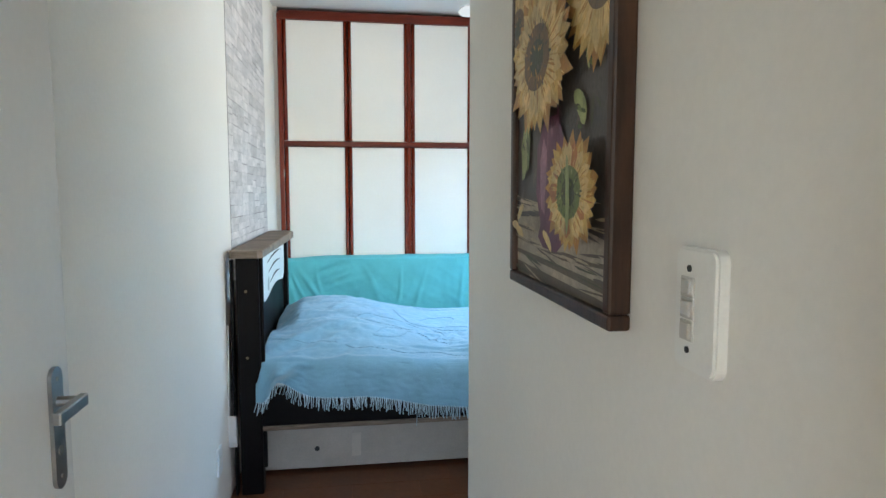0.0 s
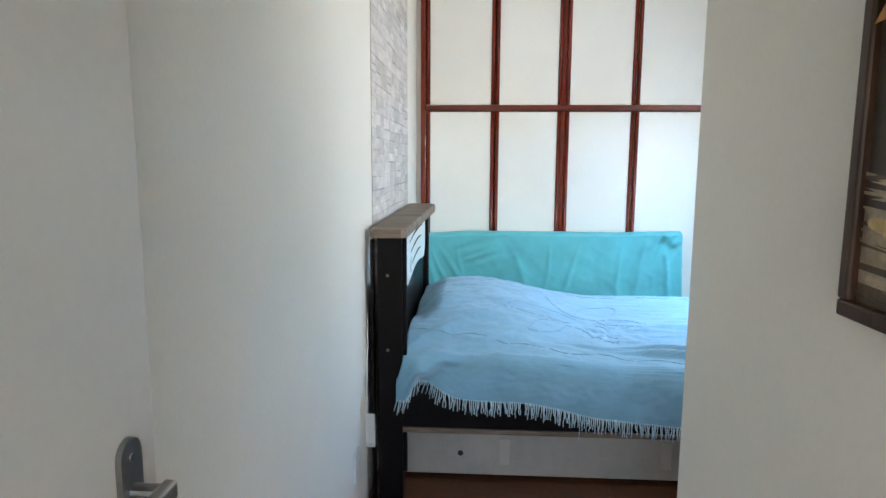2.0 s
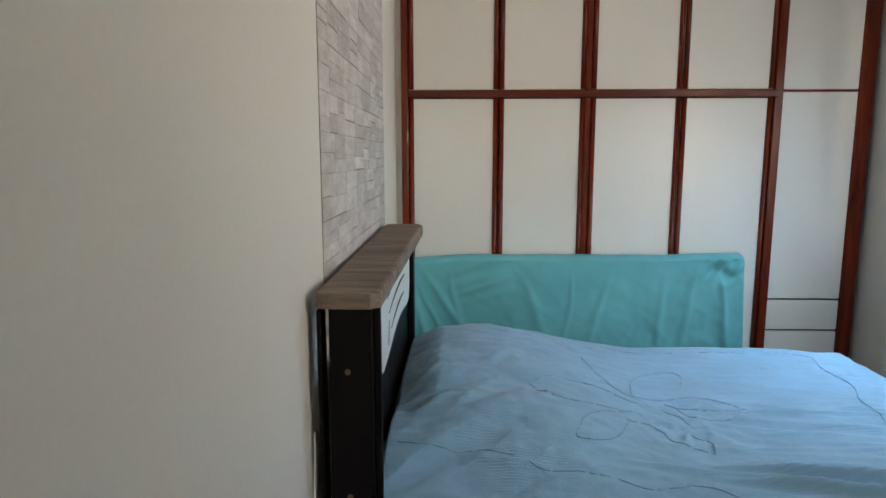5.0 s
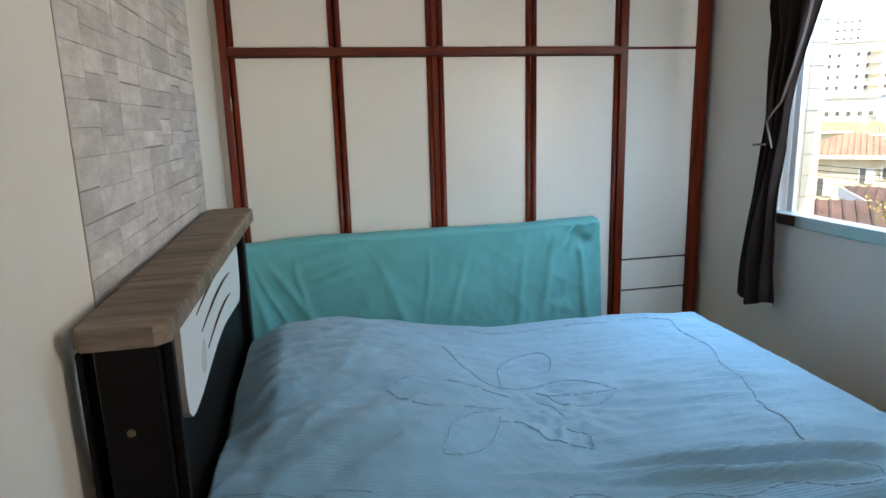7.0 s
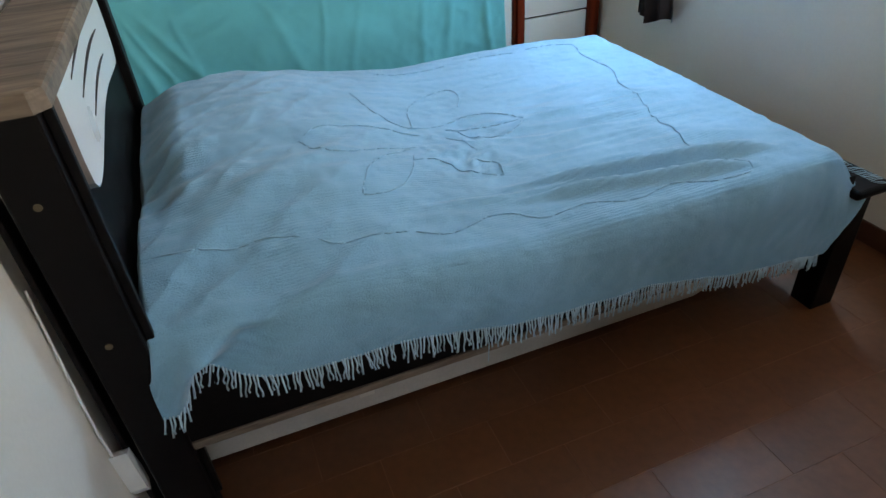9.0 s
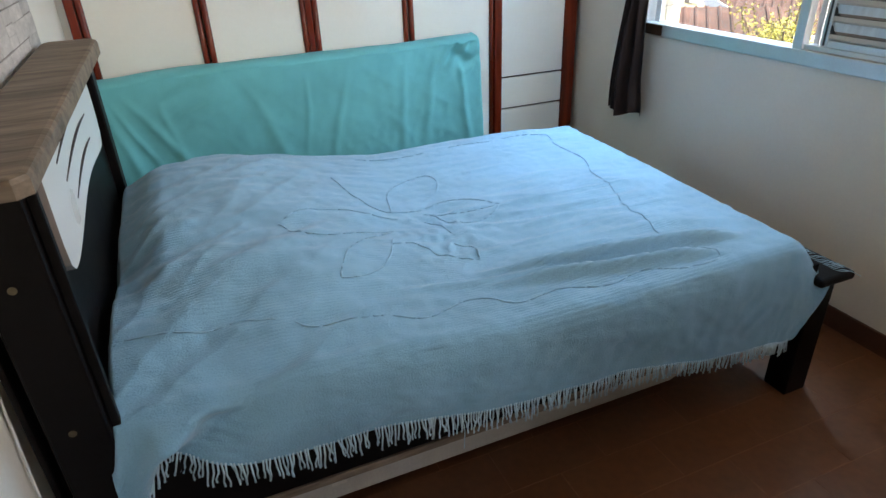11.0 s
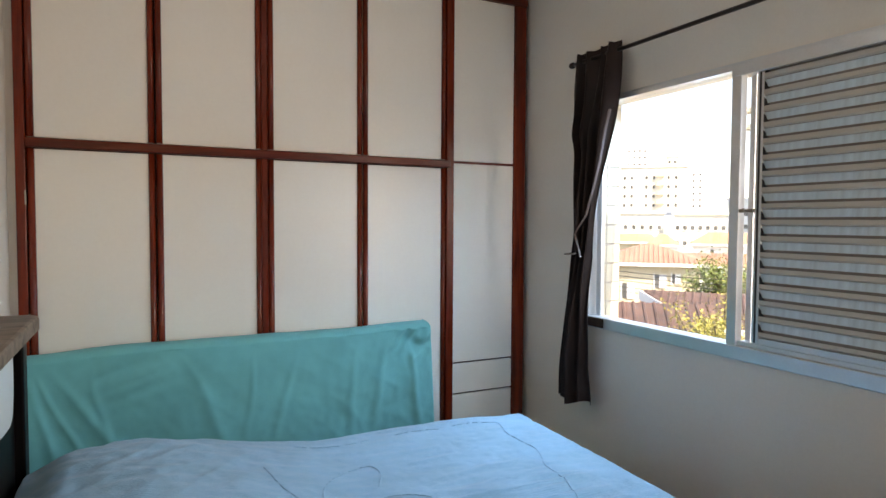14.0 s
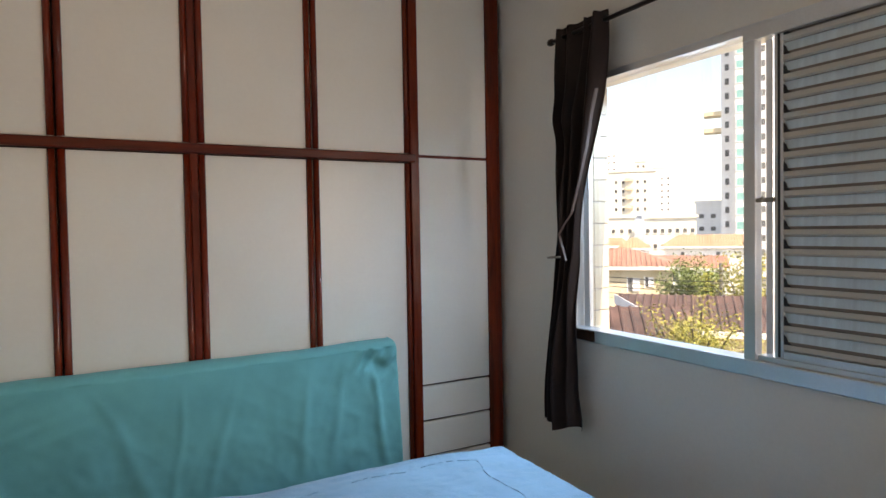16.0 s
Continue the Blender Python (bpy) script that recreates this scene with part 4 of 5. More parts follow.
# ---------------------------------------------------------------- entry: painting, switch, outlet
def painting():
    p = thing("painting", (0.385, 0.70, 1.23), "dark-framed oil painting of yellow sunflowers in a purple vase", "painting")
    y0, y1, z0, z1 = 0.449, 0.946, 1.222, 2.05
    xf, xb, w = 0.363, 0.3945, 0.021
    bars = ((y0, y1, z0, z0 + w), (y0, y1, z1 - w, z1), (y0, y0 + w, z0 + w, z1 - w), (y1 - w, y1, z0 + w, z1 - w))
    for a, b, c, d in bars:
        part("frame_bar", block(xf, xb, a, b, c, d, 0.004), M_FRAME, p, "dark brown wooden frame")
    tint = {}
    def pm(key, col):
        if key not in tint:
            tint[key] = mat("oil_" + key, col, 0.5, vary=0.30, scale=22, bump=0.10, bump_scale=120)
        return tint[key]
    cols = [("ground", (0.060, 0.047, 0.037)), ("cloth", (0.36, 0.29, 0.20)), ("cloth_dark", (0.10, 0.07, 0.04)), ("vase", (0.12, 0.035, 0.065)), ("vase_light", (0.26, 0.12, 0.16)),
            ("leaf", (0.14, 0.17, 0.04)), ("leaf_light", (0.30, 0.33, 0.12)), ("petal", (0.55, 0.35, 0.09)), ("petal_light", (0.64, 0.46, 0.18)), ("petal_dark", (0.42, 0.20, 0.035)), ("disc", (0.16, 0.09, 0.03)), ("disc_core", (0.05, 0.055, 0.02)), ("rust", (0.40, 0.15, 0.04)), ("umber", (0.10, 0.07, 0.05)), ("vase_mid", (0.18, 0.07, 0.105)), ("olive", (0.055, 0.055, 0.022)), ("cloth_light", (0.42, 0.34, 0.21)), ("leaf_dark", (0.06, 0.085, 0.02))]
    mats = [pm(k, c) for k, c in cols]
    ix = {k: i for i, (k, _) in enumerate(cols)}
    bm = bmesh.new()
    lay = [0]
    ca, cb, cz0, cz1 = y0 + w, y1 - w, z0 + w, z1 - w
    def poly(pts, key):
        # canvas coordinates: s to the viewer's right (towards smaller y), h up, both 0..1
        lay[0] += 1
        x = 0.3745 - 0.000012 * lay[0]
        q = [(x, cb - (cb - ca) * min(max(s, 0), 1), cz0 + (cz1 - cz0) * min(max(h, 0), 1)) for s, h in pts]
        f = bm.faces.new([bm.verts.new(v) for v in q])
        f.material_index = ix[key]
    rng = random.Random(11)
    asp = (cb - ca) / (cz1 - cz0)
    poly([(0, 0), (1, 0), (1, 1), (0, 1)], "ground")
    poly([(0, 0.0), (1, 0.0), (1, 0.115), (0.55, 0.15), (0, 0.14)], "cloth")
    poly([(0, 0.0), (1, 0.0), (1, 0.012), (0, 0.03)], "cloth_dark")
    poly([(0, 0.05), (1, 0.025), (1, 0.042), (0, 0.06)], "cloth_dark")
    poly([(0, 0.085), (0.6, 0.062), (1, 0.070), (1, 0.078), (0.5, 0.075), (0, 0.092)], "cloth_dark")
    def dab(s, h, ang, ln, wd, key):
        c, d = math.cos(ang), math.sin(ang)
        poly([(s + a * c - b * d, h + (a * d + b * c) * asp) for a, b in ((-ln, 0), (-ln * 0.5, -wd), (ln * 0.4, -wd * 0.8), (ln, 0), (ln * 0.5, wd), (-ln * 0.4, wd * 0.9))], key)
    for k in range(150):
        dab(rng.random(), rng.uniform(0.2, 1), rng.uniform(0, 3.1), rng.uniform(0.02, 0.07), rng.uniform(0.006, 0.02), rng.choice(("umber", "olive", "ground", "ground")))
    for k in range(90):
        h = rng.uniform(0.0, 0.19)
        dab(rng.random(), h, rng.gauss(-0.08, 0.06), rng.uniform(0.05, 0.18), rng.uniform(0.002, 0.007), rng.choice(("cloth", "cloth_light", "cloth", "cloth", "umber")) if h > 0.06 else rng.choice(("cloth_dark", "umber", "olive", "cloth_dark", "cloth")))
    vase = [(0.36, 0.19), (0.52, 0.185), (0.60, 0.215), (0.57, 0.25), (0.62, 0.33), (0.60, 0.44), (0.52, 0.52), (0.36, 0.52), (0.28, 0.44), (0.27, 0.33), (0.33, 0.25), (0.30, 0.215)]
    vase = [(0.02 + s, 0.075 + (h - 0.185) * 0.85) for s, h in vase]
    poly(vase, "vase")
    for k in range(26):
        s = rng.uniform(0.31, 0.60)
        dab(s, rng.uniform(0.14, 0.36), 1.57 + rng.gauss(0, 0.1), rng.uniform(0.03, 0.08), rng.uniform(0.006, 0.014), rng.choice(("vase", "vase_mid")) if s < 0.5 else "vase")
    poly([(0.35, 0.17), (0.40, 0.15), (0.42, 0.29), (0.38, 0.32), (0.34, 0.27)], "vase_light")
    def leaf(s, h, ang, ln, wd, key):
        c, d = math.cos(ang), math.sin(ang)
        pts = []
        for k in range(14):
            t = 2 * math.pi * k / 14
            a, b = ln * 0.5 * (1 + math.cos(t)), wd * math.sin(t) * (0.6 + 0.4 * math.cos(t / 2))
            pts.append((s + (a * c - b * d), h + (a * d + b * c) * asp))
        poly(pts, key)
        if wd > 0.035 and key.startswith("leaf"):
            for k in range(9):
                a, b = ln * rng.uniform(0.1, 0.85), wd * rng.uniform(-0.6, 0.6)
                dab(s + a * c - b * d, h + (a * d + b * c) * asp, ang + rng.gauss(0.4, 0.3), ln * 0.14, wd * 0.12, rng.choice(("leaf", "leaf_light", "leaf_dark", "olive")))
    leaf(0.14, 0.40, -1.75, 0.30, 0.075, "leaf_light"), leaf(0.17, 0.40, -1.6, 0.26, 0.04, "leaf")
    leaf(0.70, 0.39, -0.9, 0.15, 0.06, "leaf_light"), leaf(0.86, 0.42, 1.9, 0.24, 0.06, "leaf")
    leaf(0.60, 0.66, -0.3, 0.30, 0.07, "leaf"), leaf(0.05, 0.66, 0.9, 0.25, 0.05, "leaf")
    def flower(s, h, r, ri, squash=1.0, core="disc", rust=False):
        for ring, (key, rr) in enumerate((("petal_dark", 1.0), ("petal", 0.93), ("petal_light", 0.80))):
            n = 21
            for k in range(n):
                a = 2 * math.pi * (k + 0.5 * ring + rng.uniform(-0.25, 0.25)) / n
                ln = r * rr * rng.uniform(0.85, 1.08)
                b0, b1 = a - 0.13, a + 0.13
                tip = a + rng.uniform(-0.08, 0.08)
                def pt(rad, an):
                    return (s + rad * math.cos(an) * squash, h + rad * math.sin(an) * asp * 0.78)
                kk = key
                if rust and ring > 0 and rng.random() < 0.35:
                    kk = "rust"
                poly([pt(ri * 0.8, b0), pt((ri + ln) * 0.55, b0 - 0.02), pt(ln, tip), pt((ri + ln) * 0.55, b1 + 0.02), pt(ri * 0.8, b1)], kk)
                for j in range(3):
                    q = a + rng.uniform(-0.09, 0.09)
                    e = rng.uniform(0.02, 0.04)
                    r0, r1 = ri * rng.uniform(0.8, 1.1), ln * rng.uniform(0.7, 0.95)
                    poly([pt(r0, q - e), pt((r0 + r1) / 2, q - e), pt(r1, q + (tip - a) * 0.7), pt((r0 + r1) / 2, q + e)], rng.choice(("petal", "petal_light", "petal_dark", "rust" if rust else "petal_dark")))
        for rad, key in ((ri, core), (ri * 0.55, "disc_core")):
            poly([(s + rad * (1 + 0.06 * rng.uniform(-1, 1)) * math.cos(t) * squash, h + rad * math.sin(t) * asp * 0.78) for t in (2 * math.pi * k / 26 for k in range(26))], key)
        for k in range(70):
            q, rad = rng.uniform(0, 6.28), ri * rng.uniform(0.3, 1.08)
            dab(s + rad * math.cos(q) * squash, h + rad * math.sin(q) * asp * 0.78, q, ri * 0.09, ri * 0.035, rng.choice(("disc", "disc_core", "petal_dark", "umber") if core == "disc" else ("leaf", "leaf_light", "leaf_dark", "disc_core")))
    flower(0.93, 0.56, 0.34, 0.12), flower(0.05, 0.60, 0.24, 0.10), flower(0.62, 0.82, 0.34, 0.14)
    flower(0.38, 0.49, 0.38, 0.155)
    flower(0.77, 0.200, 0.250, 0.11, 1.0, "leaf", True)
    leaf(0.76, 0.27, -1.55, 0.26, 0.03, "leaf_light")
    for s, h in ((0.10, 0.125), (0.18, 0.135), (0.16, 0.115)):
        leaf(s, h, rng.uniform(-0.5, 0.6), 0.11, 0.030, "petal_light")
    leaf(0.52, 0.12, -0.6, 0.12, 0.03, "petal_light")
    for v in bm.faces:
        v.normal_update()
        if v.normal.x > 0:
            v.normal_flip()
    part("canvas", bm, mats, p, "sunflowers painted in oils on dark ground")
    part("backing", block(0.376, xb - 0.002, ca - 0.002, cb + 0.002, cz0 - 0.002, cz1 + 0.002), M_FRAME, p)
painting()


def plate_outline(yc, zc, w, h, bulge):
    pts = []
    for sy, sz, a0 in ((1, 1, 0), (-1, 1, 90), (-1, -1, 180), (1, -1, 270)):
        for k in range(5):
            a = radians(a0 + 22.5 * k)
            r = 0.008
            pts.append((yc + sy * (w / 2 - r) + r * math.cos(a), zc + sz * (h / 2 - r) + r * math.sin(a) + sz * bulge * (1 - ((sy * (w / 2 - r) + r * math.cos(a)) / (w / 2)) ** 2)))
    return pts


def switch():
    s = thing("light_switch", (XC, 0.281, 1.282), "ivory plastic wall plate with three small rocker switches", "light switch")
    bm = bmesh.new()
    prism(bm, plate_outline(0.281, 1.281, 0.076, 0.118, 0.012), "x", XC - 0.014, XC - 0.0005)
    bmesh.ops.bevel(bm, geom=[e for e in bm.edges if all(v.co.x < XC - 0.013 for v in e.verts)], offset=0.003, segments=2, affect="EDGES")
    part("plate", bm, M_PLASTIC, s)
    for z in (1.304, 1.282, 1.259):
        part("rocker", block(XC - 0.0185, XC - 0.013, 0.285, 0.301, z - 0.008, z + 0.008, 0.0015), M_ROCKER, s, "greyed rocker key")
        part("rocker_frame", block(XC - 0.0155, XC - 0.0135, 0.281, 0.305, z - 0.0105, z + 0.0105, 0.0005), M_ROCKER, s)
    for z in (1.323, 1.239):
        part("screw", tube(bmesh.new(), [(XC - 0.0155, 0.291, z), (XC - 0.013, 0.291, z)], 0.0036, 10), M_RUBBER, s, "dark screw head")
switch()


def outlet():
    s = thing("wall_outlet", (XL, 2.34, 0.27), "white plastic wall outlet plate low on the wall", "outlet")
    bm = bmesh.new()
    prism(bm, plate_outline(2.345, 0.275, 0.075, 0.118, 0.002), "x", XL + 0.0005, XL + 0.008)
    part("plate", bm, M_MDF, s)
    part("socket", block(XL + 0.0075, XL + 0.0095, 2.325, 2.365, 0.255, 0.295, 0.002), M_PLASTIC, s)
    c = thing("phone_charger", (XL + 0.01, 2.62, 0.3), "white plastic plug hanging on the wall behind the headboard post", "charger")
    bm = bmesh.new()
    prism(bm, [(2.555, 0.39), (2.585, 0.375), (2.60, 0.30), (2.60, 0.245), (2.578, 0.235), (2.565, 0.26), (2.560, 0.32)], "x", XL + 0.0005, XL + 0.035)
    part("body", bm, M_MDF, c)
    part("cable", tube(bmesh.new(), [(XL + 0.006, 2.565, 0.385), (XL + 0.006, 2.560, 0.46), (XL + 0.007, 2.570, 0.60), (XL + 0.006, 2.60, 0.80)], 0.003, 6), M_MDF, c)
outlet()

# ---------------------------------------------------------------- ceiling fan
def fan():
    f = thing("ceiling_fan", (1.10, 3.02, H), "white ceiling fan with a lamp globe, standing still", "ceiling fan")
    c = (1.10, 3.02)
    part("canopy", tube(bmesh.new(), [(*c, H - 0.001), (*c, H - 0.03), (*c, H - 0.06)], 0.07, 20, lambda t: 1 - 0.5 * t), M_WHITEPL, f, "", True)
    part("downrod", tube(bmesh.new(), [(*c, H - 0.05), (*c, 2.435)], 0.013, 10), M_WHITEPL, f)
    part("motor", tube(bmesh.new(), [(*c, 2.445), (*c, 2.430), (*c, 2.385), (*c, 2.345), (*c, 2.330)], 0.095, 24, lambda t: (0.5, 0.92, 1, 0.92, 0.5)[round(t * 4)]), M_WHITEPL, f, "", True)
    part("lamp_globe", tube(bmesh.new(), [(*c, 2.330), (*c, 2.305), (*c, 2.265), (*c, 2.235), (*c, 2.220)], 0.085, 20, lambda t: (0.8, 1, 0.95, 0.65, 0.2)[round(t * 4)]), M_WHITEPL, f, "white glass globe", True)
    for k in range(3):
        a = radians(176 + 120 * k)
        ca, sa = math.cos(a), math.sin(a)
        bm = bmesh.new()
        pts = [(0.12, -0.045), (0.40, -0.06), (0.455, -0.052), (0.478, -0.02), (0.478, 0.02), (0.455, 0.052), (0.40, 0.06), (0.12, 0.045)]
        prism(bm, pts, "z", -0.004, 0.004)
        tilt = Matrix.Translation((*c, 2.365)) @ Matrix.Rotation(a, 4, "Z") @ Matrix.Rotation(radians(14), 4, "X")
        bmesh.ops.transform(bm, matrix=tilt, verts=bm.verts)
        part("blade", bm, M_WHITEPL, f)
fan()

# ---------------------------------------------------------------- outside
M_GROUND = mat("street_ground", (0.16, 0.15, 0.13), 0.9, vary=0.3, scale=0.2, bump=0)
M_HOUSE = mat("cream_render", (0.66, 0.56, 0.38), 0.8, vary=0.06, scale=0.6, bump=0)
M_WHITE = mat("white_render", (0.80, 0.79, 0.76), 0.8, vary=0.05, scale=0.5, bump=0)
M_BLOCK = mat("apartment_render", (0.72, 0.69, 0.60), 0.8, vary=0.04, scale=0.2, bump=0)
M_ROOF_R = mat("red_roof_tile", (0.30, 0.155, 0.11), 0.8, vary=0.2, scale=1.5, bump=0.1, bump_scale=12)
M_ROOF_B = mat("brown_roof_tile", (0.085, 0.05, 0.042), 0.85, vary=0.35, scale=1.6, bump=0.2, bump_scale=9)
M_ROOF_O = mat("orange_roof_tile", (0.36, 0.23, 0.14), 0.8, vary=0.2, scale=1.2, bump=0.1)
M_GREYB = mat("blue_grey_render", (0.42, 0.47, 0.55), 0.8, vary=0.05, scale=0.5, bump=0)
M_PANE = mat("dark_window_glass", (0.10, 0.10, 0.095), 0.45, vary=0.3, scale=0.4, bump=0)
M_TEALGL = mat("green_glass_band", (0.20, 0.40, 0.37), 0.2, vary=0.15, scale=0.3, bump=0)
M_LEAF = mat("sunlit_leaf", (0.32, 0.30, 0.06), 0.6, vary=0.4, scale=3, bump=0)
M_LEAF2 = mat("dark_leaf", (0.13, 0.17, 0.04), 0.6, vary=0.4, scale=3, bump=0)
M_BARK = mat("bark", (0.10, 0.075, 0.05), 0.9, vary=0.3, scale=4, bump=0.3)
M_POLE = mat("concrete_pole", (0.20, 0.185, 0.165), 0.85, vary=0.15, scale=3, bump=0.1)
M_WIRE = mat("black_wire", (0.03, 0.03, 0.03), 0.6, vary=0.1, bump=0)
GZ = -9.0
EYE0 = Vector((0.15, 1.93, 1.43))


def spot(bearing, d, z=0.0):
    """A place seen from the room at a bearing (degrees from the y axis towards x) and a distance."""
    return Vector((EYE0.x + d * math.sin(radians(bearing)), EYE0.y + d * math.cos(radians(bearing)), z))


bm = bmesh.new()
slab(bm, 2.4, 4000, -2500, 4000, GZ - 1, GZ)
setting("ground", bm, M_GROUND, "street level ground between the houses", "ground")


def local(bm, origin, face):
    """Turn a model built in local axes (x right along the front, y away, z up) to stand at origin, its front facing the given bearing's viewer."""
    bmesh.ops.transform(bm, matrix=Matrix.Translation(origin) @ Matrix.Rotation(radians(-face), 4, "Z"), verts=bm.verts)
    return bm


def building(name, origin, face, w, dp, h, wall, label, floors, cols, win=(1.2, 1.3), z_first=1.0, storey=2.9, skip=()):
    t = thing(name, origin, label, "building")
    o = Vector(origin)
    part("wall", local(block(0, w, 0, dp, 0, h), o, face), wall, t)
    part("roof", local(block(-0.3, w + 0.3, -0.3, dp + 0.3, h, h + 0.5), o, face), wall, t, "flat roof with parapet")
    for f in range(floors):
        for c in range(cols):
            if c in skip:
                continue
            x = w * (c + 0.5) / cols - win[0] / 2
            z = z_first + storey * f
            if z + win[1] > h - 0.3:
                continue
            wi = part("window", local(block(x, x + win[0], -0.04, 0.1, z, z + win[1]), o, face), M_PANE, t)
            part("sill", local(block(x - 0.1, x + win[0] + 0.1, -0.14, 0.05, z - 0.12, z - 0.02), o, face), wall, wi)
    return t


def gable_house(name, origin, face, w, dp, h, rise, wall, roof, label, windows, over=0.5, hip=0.0):
    """hip: how far the ridge ends are drawn in."""
    t = thing(name, origin, label, "house")
    o = Vector(origin)
    part("wall", local(block(0, w, 0, dp, 0, h), o, face), wall, t)
    a, b, c, d = -over, w + over, -over, dp + over
    bm = bmesh.new()
    ym = (c + d) / 2
    v = [bm.verts.new(p) for p in ((a, c, h), (b, c, h), (b, d, h), (a, d, h), (a + hip, ym, h + rise), (b - hip, ym, h + rise))]
    for q in ((0, 1, 5, 4), (1, 2, 5), (2, 3, 4, 5), (3, 0, 4), (3, 2, 1, 0)):
        bm.faces.new([v[i] for i in q])
    # rows of tiles as raised ribs down the near slope
    n = int((b - a) / 0.30)
    for k in range(n):
        x = a + (b - a) * (k + 0.5) / n
        top = 1.0
        if hip:
            top = min(1.0, (x - a) / hip, (b - x) / hip)
        p0, p1 = Vector((x, c, h)), Vector((x, c + (ym - c) * top, h + rise * top))
        tube(bm, [p0 + Vector((0, 0, 0.02)), p1 + Vector((0, 0, 0.0))], 0.05, 5)
    part("roof", local(bm, o, face), roof, t, "clay tile roof")
    part("fascia", local(block(a, b, c - 0.04, c, h - 0.22, h - 0.01), o, face), M_WHITE, t, "pale eaves board")
    for x, z, ww, hh in windows:
        wi = part("window", local(block(x, x + ww, -0.04, 0.1, z, z + hh), o, face), M_PANE, t)
        part("frame", local(block(x - 0.08, x, -0.06, 0.05, z - 0.08, z + hh + 0.08), o, face), M_WHITE, wi)
        part("frame", local(block(x + ww * 0.45, x + ww + 0.1, -0.08, -0.05, z, z + hh), o, face), M_WHITE, wi)
    return t


def tree(name, origin, h_trunk, radius, height, n, leaf_mat, label, seed, size):
    t = thing(name, origin, label, "tree")
    o = Vector(origin)
    rng = random.Random(seed)
    bm = bmesh.new()
    tube(bm, [o, o + Vector((0.1, 0.05, h_trunk * 0.5)), o + Vector((0, 0.1, h_trunk))], 0.16, 8, lambda k: 1 - 0.4 * k)
    tips = []
    for k in range(16):
        a = rng.uniform(0, 6.28)
        r = radius * rng.uniform(0.25, 0.95)
        b = o + Vector((0, 0.1, h_trunk * rng.uniform(0.8, 1.0)))
        e = o + Vector((r * math.cos(a), r * math.sin(a), h_trunk + height * rng.uniform(0.15, 1.0) * (1.15 - 0.5 * r / radius)))
        tube(bm, [b, b.lerp(e, 0.5) + Vector((0, 0, 0.15)), e], 0.06, 6, lambda k: 1 - 0.75 * k)
        tips.append((b, e))
    part("trunk", bm, M_BARK, t, "brown trunk with limbs")
    bm = bmesh.new()
    for k in range(n):
        b, e = rng.choice(tips)
        p = b.lerp(e, rng.uniform(0.45, 1.12)) + Vector((rng.gauss(0, 1), rng.gauss(0, 1), rng.gauss(0, 0.8))) * radius * 0.13
        d = Vector((rng.gauss(0, 1), rng.gauss(0, 1), rng.gauss(0, 0.7))).normalized()
        s = d.cross(Vector((rng.gauss(0, 1), rng.gauss(0, 1), rng.gauss(0, 1)))).normalized()
        ln = size * rng.uniform(0.7, 1.3)
        vs = [bm.verts.new(q) for q in (p - d * ln, p + s * ln * 0.42, p + d * ln, p - s * ln * 0.42)]
        bm.faces.new(vs)
    part("crown", bm, leaf_mat, t, "loose leafy crown", kind="stuff")


# far blocks
building("apartment_block", spot(42.0, 205, GZ), 45, 21.8, 18, 27.9, M_BLOCK, "pale apartment block with rows of small windows", 10, 10, (0.75, 1.0), 1.4, 2.85, (0, 3, 6, 9))
building("stair_tower", spot(46.4, 206, GZ + 28.4), 45, 3.2, 5, 2.7, M_BLOCK, "small tank room on the apartment block roof", 1, 2, (0.8, 0.8), 0.8)
tower = building("tower_block", spot(53.3, 140, GZ), 55, 11.0, 14, 125, M_WHITE, "tall white tower with green glass bands", 42, 5, (0.75, 1.3), 1.4, 2.9, (1, 2, 4))
bay_tower = building("green_tower_bay", spot(54.4, 137, GZ), 55, 2.1, 2, 124, M_WHITE, "glazed bay running up the tower", 42, 1, (1.7, 1.5), 1.0, 2.9)
for ob in bay_tower.children:
    if ob.name.startswith("window"):
        ob.data.materials[0] = M_TEALGL
for z in (29.6, 33.0):
    part("balcony", local(block(-3.3, 0.0, -0.5, 3.0, z, z + 0.9), spot(53.3, 140, GZ), 55), M_HOUSE, tower, "cream balcony front")
building("office_block", spot(47.8, 330, GZ), 48, 9, 8, 40, M_WHITE, "distant narrow pale apartment tower", 11, 3, (1.0, 1.1), 3, 3.1)
building("office_block", spot(43.0, 300, GZ), 44, 9.5, 8, 46, M_WHITE, "distant pale tower behind the apartment block", 14, 4, (1.2, 0.8), 3, 3.1)
building("low_block", spot(47.1, 112, GZ), 49, 8.3, 9, 11.9, M_BLOCK, "low cream block of flats with two window rows", 4, 7, (0.6, 0.7), 1.6, 2.6)
building("low_block", spot(42.0, 118, GZ), 44, 8.8, 9, 12.2, M_BLOCK, "low cream block of flats beside the apartment tower", 4, 6, (0.6, 0.7), 1.6, 2.6)
building("low_block", spot(46.2, 124, GZ), 47, 3.0, 9, 12.6, M_GREYB, "narrow blue-grey wall between two blocks of flats", 0, 1)
building("low_block", spot(51.3, 150, GZ), 53, 24, 9, 15.6, M_WHITE, "long low white building before the tower", 5, 10, (1.0, 0.9), 1.0, 2.8)
building("low_block", spot(44, 260, GZ), 50, 90, 12, 12.6, M_WHITE, "distant row of pale buildings", 4, 24, (1.4, 1.2), 1.0, 2.9)
blk = bpy.data.objects["apartment_block"]
